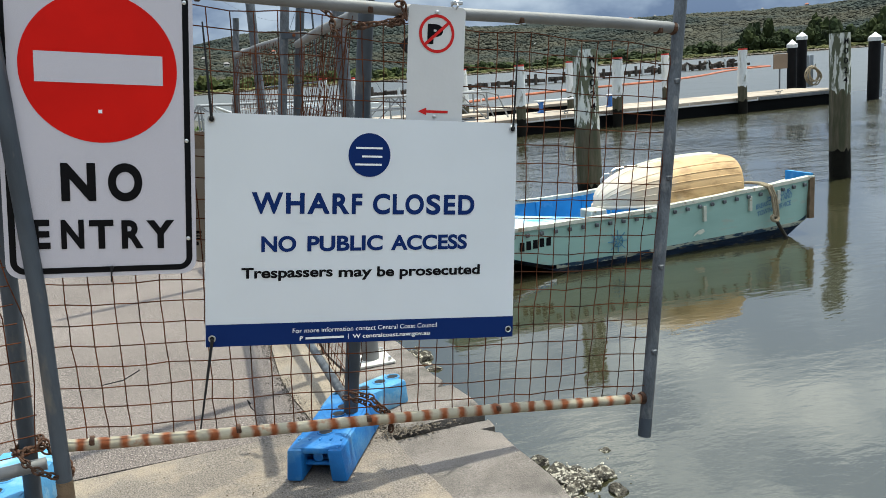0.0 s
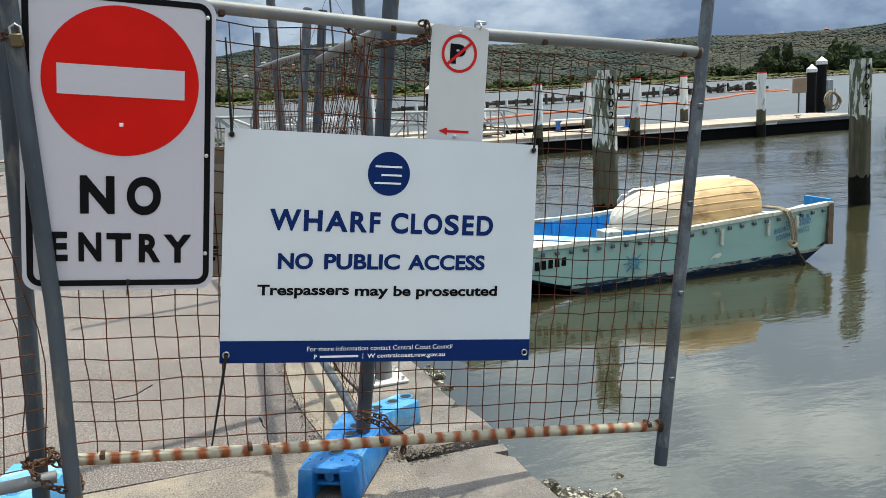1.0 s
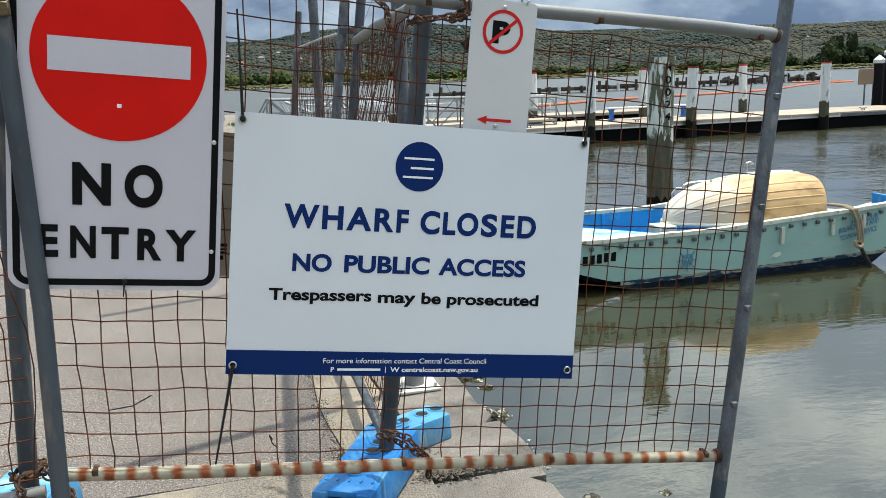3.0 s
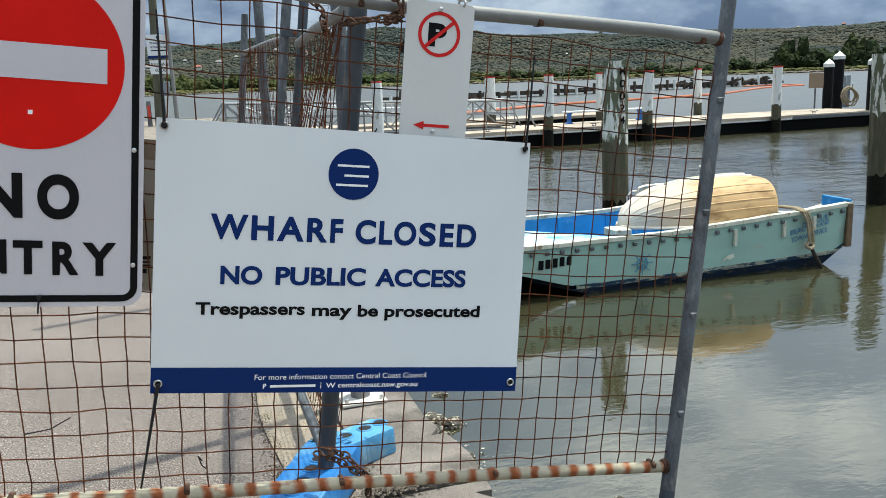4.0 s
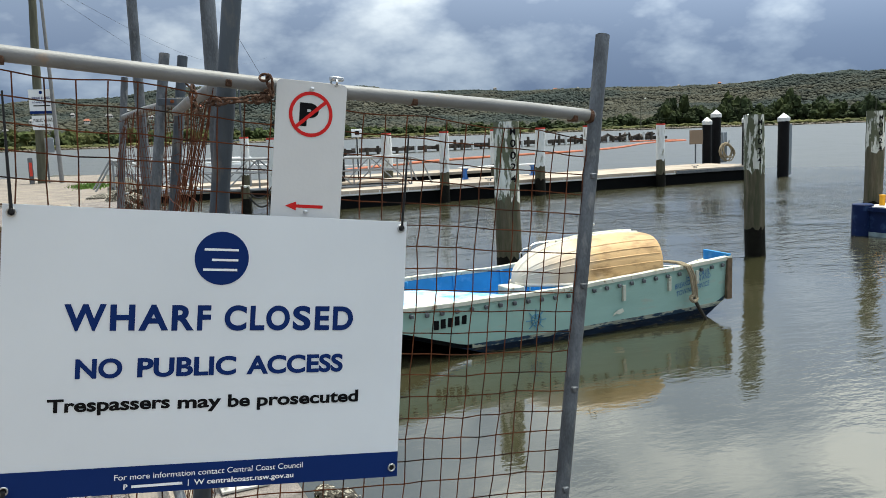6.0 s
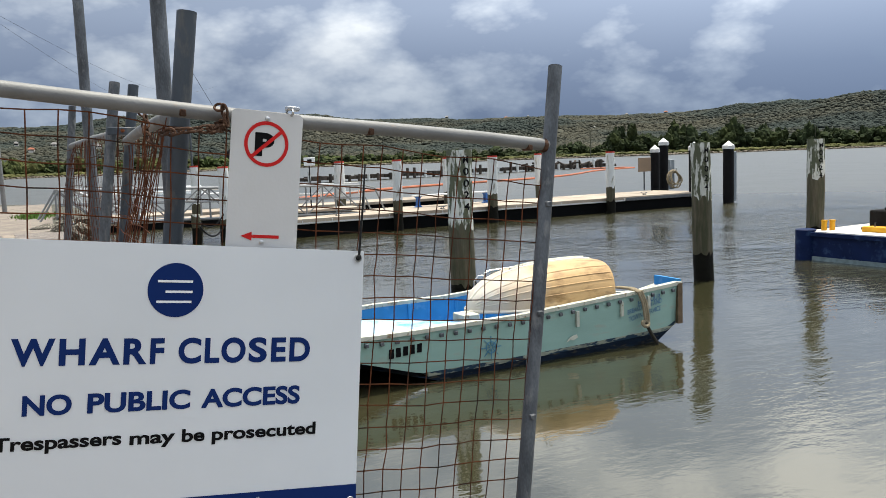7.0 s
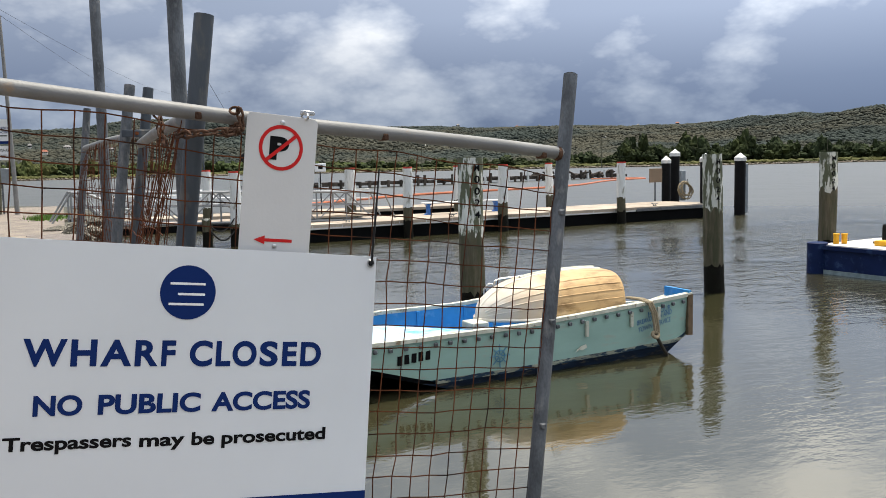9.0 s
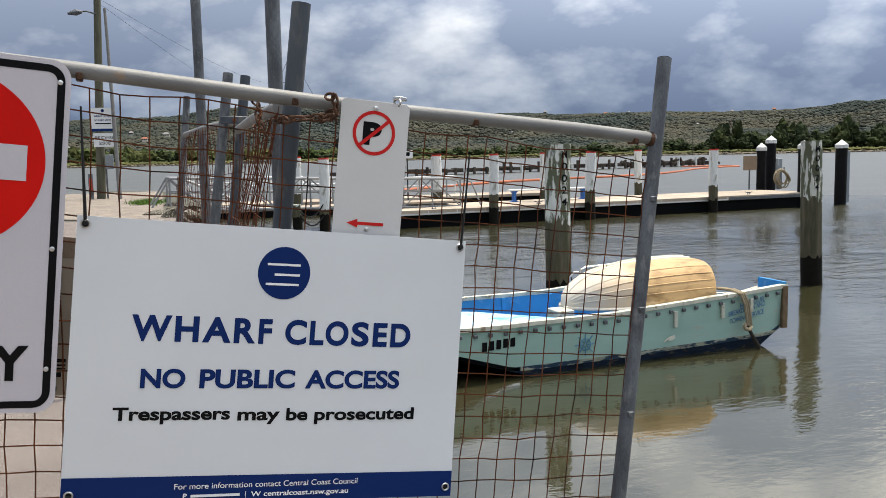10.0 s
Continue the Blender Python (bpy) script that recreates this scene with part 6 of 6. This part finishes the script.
# ---- far details ----
def house(a, r, w, h, roof, label):
    x, y = r * math.sin(radians(a)), r * math.cos(radians(a))
    z = hill_height(a, r) + 2.0
    ob = thing("house", (x, y, z), label, "house", "houses on the hills")
    m = Matrix.Translation((x, y, z)) @ Matrix.Rotation(radians(-a + 8 * math.sin(a * 9)), 4, "Z")
    part("wall", box((-w / 2, -4, -4), (w / 2, 4, h), 0, m=m), HOUSE_WALL, ob, "", False)
    bm = bmesh.new()
    e = [bm.verts.new(v) for v in ((-w / 2 - 0.6, -4.6, h), (w / 2 + 0.6, -4.6, h), (w / 2 + 0.6, 4.6, h), (-w / 2 - 0.6, 4.6, h), (-w / 4, 0, h + 2.6), (w / 4, 0, h + 2.6))]
    for f in ((0, 1, 5, 4), (1, 2, 5), (2, 3, 4, 5), (3, 0, 4), (3, 2, 1, 0)):
        bm.faces.new([e[i] for i in f])
    part("roof", bm_t(bm, m), roof, ob, "", False)
    for k_ in range(3):
        u = -w / 2 + w * (k_ + 0.5) / 3
        part("window", box((u - 0.9, -4.06, h * 0.35), (u + 0.9, -4.01, h * 0.8), 0, m=m), BLACK_SLEEVE, ob, "", False)
    return ob


for k, (a, d) in enumerate(((-2, 420), (-0.5, 520), (0.6, 460), (1.8, 610), (2.6, 500), (3.9, 560), (5.0, 640), (6.4, 520), (7.6, 700), (9.5, 600), (12, 820), (14, 700), (17, 900), (29, 1180), (33, 1240), (34.5, 1260), (36.8, 1220), (38, 1270), (41, 1260), (43.5, 1240), (-6, 480), (-9, 560))):
    house(a, shore_r(a) + d, 5 + 2 * ((k * 7) % 3), 2.2 + (k % 2) * 1.2, HOUSE_ROOF_RED if k % 5 == 4 else HOUSE_ROOF, "pale hillside house with terracotta roof" if k % 5 == 4 else "pale hillside house with grey roof")


def far_pole(a, r, h, label, lamp=False):
    x, y = r * math.sin(radians(a)), r * math.cos(radians(a))
    ob = thing("street_lamp" if lamp else "power_pole", (x, y, WATER + 1), label, "pole", "poles on the far shore")
    part("shaft", tube([(x, y, WATER), (x, y, h)], [0.34, 0.24], 8), POLE_WOOD, ob)
    if lamp:
        part("arm", tube([(x, y, h - 0.8), (x + 2.4, y - 1, h - 0.2)], 0.12, 6), GALV, ob)
        part("lamp_head", tube([(x + 2.2, y - 1, h - 0.2), (x + 3.4, y - 1.4, h - 0.2)], [0.3, 0.2], 6), ALU, ob)
    else:
        part("crossarm", box((x - 1.3, y - 0.1, h - 1.2), (x + 1.3, y + 0.1, h - 0.95)), POLE_WOOD, ob, "", False)
    return ob


far_pole(38.6, 590, 20.2, "tall dark pole standing on the far shore", True)
far_pole(26.5, 600, 18.0, "street lamp on the far shore road", True)
for a in (43.2, 44.1, 44.5, 52.5, 57.0):
    far_pole(a, 700, 12.5 + (a > 50) * 5, "slender power pole on the far shore")
kiosk = thing("tank_tower", (shore_r(40) * math.sin(radians(40.3)), shore_r(40) * math.cos(radians(40.3)), 2), "small pale tower among trees on the far shore", "tower")
kx, ky = (shore_r(40) + 40) * math.sin(radians(40.3)), (shore_r(40) + 40) * math.cos(radians(40.3))
part("body", box((kx - 1.8, ky - 1.5, 0), (kx + 1.8, ky + 1.5, 9.5), 0.1), ALU, kiosk)
part("top", box((kx - 2.1, ky - 1.8, 9.5), (kx + 2.1, ky + 1.8, 10.1), 0.1), GREY_BOX, kiosk)

yacht = thing("yacht", (13.1, 60, WATER), "white moored yacht with a bare mast", "yacht")
part("hull", bm_t(prism([(-4.5, -0.9), (2.5, -1.2), (5.2, 0), (2.5, 1.2), (-4.5, 0.9)], WATER - 0.3, WATER + 1.0), Matrix.Translation((13.1, 60, 0))), ALU, yacht)
part("cabin", box((10.6, 59.3, WATER + 1.0), (13.6, 60.7, WATER + 1.6), 0.12), SIGN_WHITE, yacht)
part("mast", tube([(13.1, 60, WATER + 1), (13.1, 60, 9.1)], 0.07, 8), GALV_DARK, yacht)
part("spreader", tube([(11.5, 60, 7.0), (13.1, 60, 7.0)], 0.03, 6), GALV_DARK, yacht)
part("boom_spar", tube([(13.1, 60, 1.6), (8.6, 60, 1.5)], 0.06, 8), GALV_DARK, yacht)
for dx in (-4.2, 5.0):
    part("stay", tube([(13.1, 60, 9.0), (13.1 + dx, 60, WATER + 1.0)], 0.015, 5), GALV_DARK, yacht)


# loose grit on the paving
def grit(name, spots, material, label):
    rng_ = np.random.default_rng(5)
    vs_, fs_, k_ = [], [], 0
    for x, y, z, r in spots:
        vs_ += (OCTA * r * rng_.uniform(0.55, 1.2, (6, 3)) + np.array([x, y, z])).tolist()
        fs_ += (OCTA_F + k_).tolist()
        k_ += 6
    me_ = bpy.data.meshes.new(name)
    me_.from_pydata(vs_, [], fs_)
    me_.materials.append(material)
    return tagged(new(name, me_), label, "grit", kind="stuff")


OCTA = np.array([(1, 0, 0), (-1, 0, 0), (0, 1, 0), (0, -1, 0), (0, 0, 0.7), (0, 0, -0.7)])
OCTA_F = np.array([(0, 2, 4), (2, 1, 4), (1, 3, 4), (3, 0, 4), (2, 0, 5), (1, 2, 5), (3, 1, 5), (0, 3, 5)])
gr = random.Random(77)
grit("seam_gravel", [(0.715 + gr.gauss(0, 0.025), gr.uniform(3.66, 7.5), 0.003, 0.0012 + 0.005 * gr.random() ** 2) for _ in range(3200)], mat("dark_gravel", (0.07, 0.06, 0.05), 0.9, 0, 0.4, 30), "dark loose gravel along the asphalt edge")
grit("apron_grit", [(0.15 + gr.gauss(0, 0.28), 2.95 + gr.gauss(0, 0.14), 0.003, gr.uniform(0.0015, 0.005)) for _ in range(420)] + [(gr.uniform(-0.6, 1.4), gr.uniform(2.2, 4.5), 0.005, gr.uniform(0.001, 0.004)) for _ in range(700)], mat("brown_grit", (0.10, 0.075, 0.05), 0.9, 0, 0.4, 30), "brown grit and leaf crumbs on the paving")
grit("kerb_rubble", [(1.03 + gr.gauss(0, 0.03), gr.uniform(3.42, 3.9), 0.01, 0.002 + 0.009 * gr.random() ** 2) for _ in range(500)] + [(1.12 + gr.gauss(0, 0.09), 3.41 + gr.gauss(0, 0.02), 0.012, 0.002 + 0.010 * gr.random() ** 2) for _ in range(300)], mat("kerb_crumbs", (0.12, 0.10, 0.08), 0.9, 0, 0.4, 30), "broken concrete crumbs in the kerb joint")
grit("oyster_shells", [(2.48 + gr.gauss(0, 0.13), 4.58 + gr.gauss(0, 0.10), WATER + gr.uniform(0.0, 0.06), 0.005 + 0.012 * gr.random() ** 2) for _ in range(260)] + [(2.25 + gr.gauss(0, 0.07), gr.choice((5.72, 6.42)) + gr.gauss(0, 0.14), WATER + gr.uniform(0.0, 0.05), 0.005 + 0.012 * gr.random() ** 2) for _ in range(120)], mat("oyster_shell", (0.42, 0.39, 0.33), 0.7, 0, 0.4, 30), "pale oyster shells crusting the rocks")


# ---- second pontoon behind the gangway ----
pont2 = thing("pontoon", (12, 42, WATER), "low pale pontoon with white rails behind the gangway", "pontoon")
part("skirt", box((4.5, 41.0, WATER - 0.3), (24, 43.4, -0.62), 0.05), SKIRT, pont2)
part("deck", box((4.4, 40.9, -0.62), (24.1, 43.5, -0.46), 0.02), DECK, pont2)
for k in range(7):
    x = 5.2 + k * 2.2
    part("stanchion", tube([(x, 43.2, -0.47), (x, 43.2, 0.55)], 0.035, 8), ALU, pont2)
for z in (0.05, 0.53):
    part("hand_rail", tube([(5.2, 43.2, z), (18.4, 43.2, z)], 0.03, 8), ALU, pont2)
ramp = thing("access_ramp", (4.3, 39.5, 0.0), "white aluminium ladder ramp at the foreshore", "ramp")
for sy in (0.0, 1.3):
    part("stringer", tube([(3.6, 38.6 + sy, 0.9), (6.6, 38.9 + sy, -0.5)], 0.05, 8), ALU, ramp)
    part("strut", tube([(3.6, 38.6 + sy, 0.9), (4.3, 38.6 + sy, -0.3)], 0.045, 8), ALU, ramp)
for k in range(6):
    p = Vector((3.6, 38.6, 0.9)).lerp(Vector((6.6, 38.9, -0.5)), (k + 0.5) / 6)
    part("rung", tube([p, p + Vector((0, 1.3, 0))], 0.03, 8), ALU, ramp)

pile(7.12, 31.9, -0.08, 0.17, "short broken dark pile stump near the gangway", 0.05, "old", (0.03, 0), "", 51)
line = thing("mooring_line", (7.2, 31.8, -0.2), "dark slack mooring line tied to the pile stump", "rope")
for z0, z1, sag in ((-0.35, -0.05, 0.35), (-0.5, -0.5, 0.4)):
    part("line", tube([Vector((lerp(7.2, 8.15, q / 10), 31.65, lerp(z0, z1, q / 10) - sag * math.sin(math.pi * q / 10))) for q in range(11)], 0.03, 6), BLACK_PLASTIC, line)
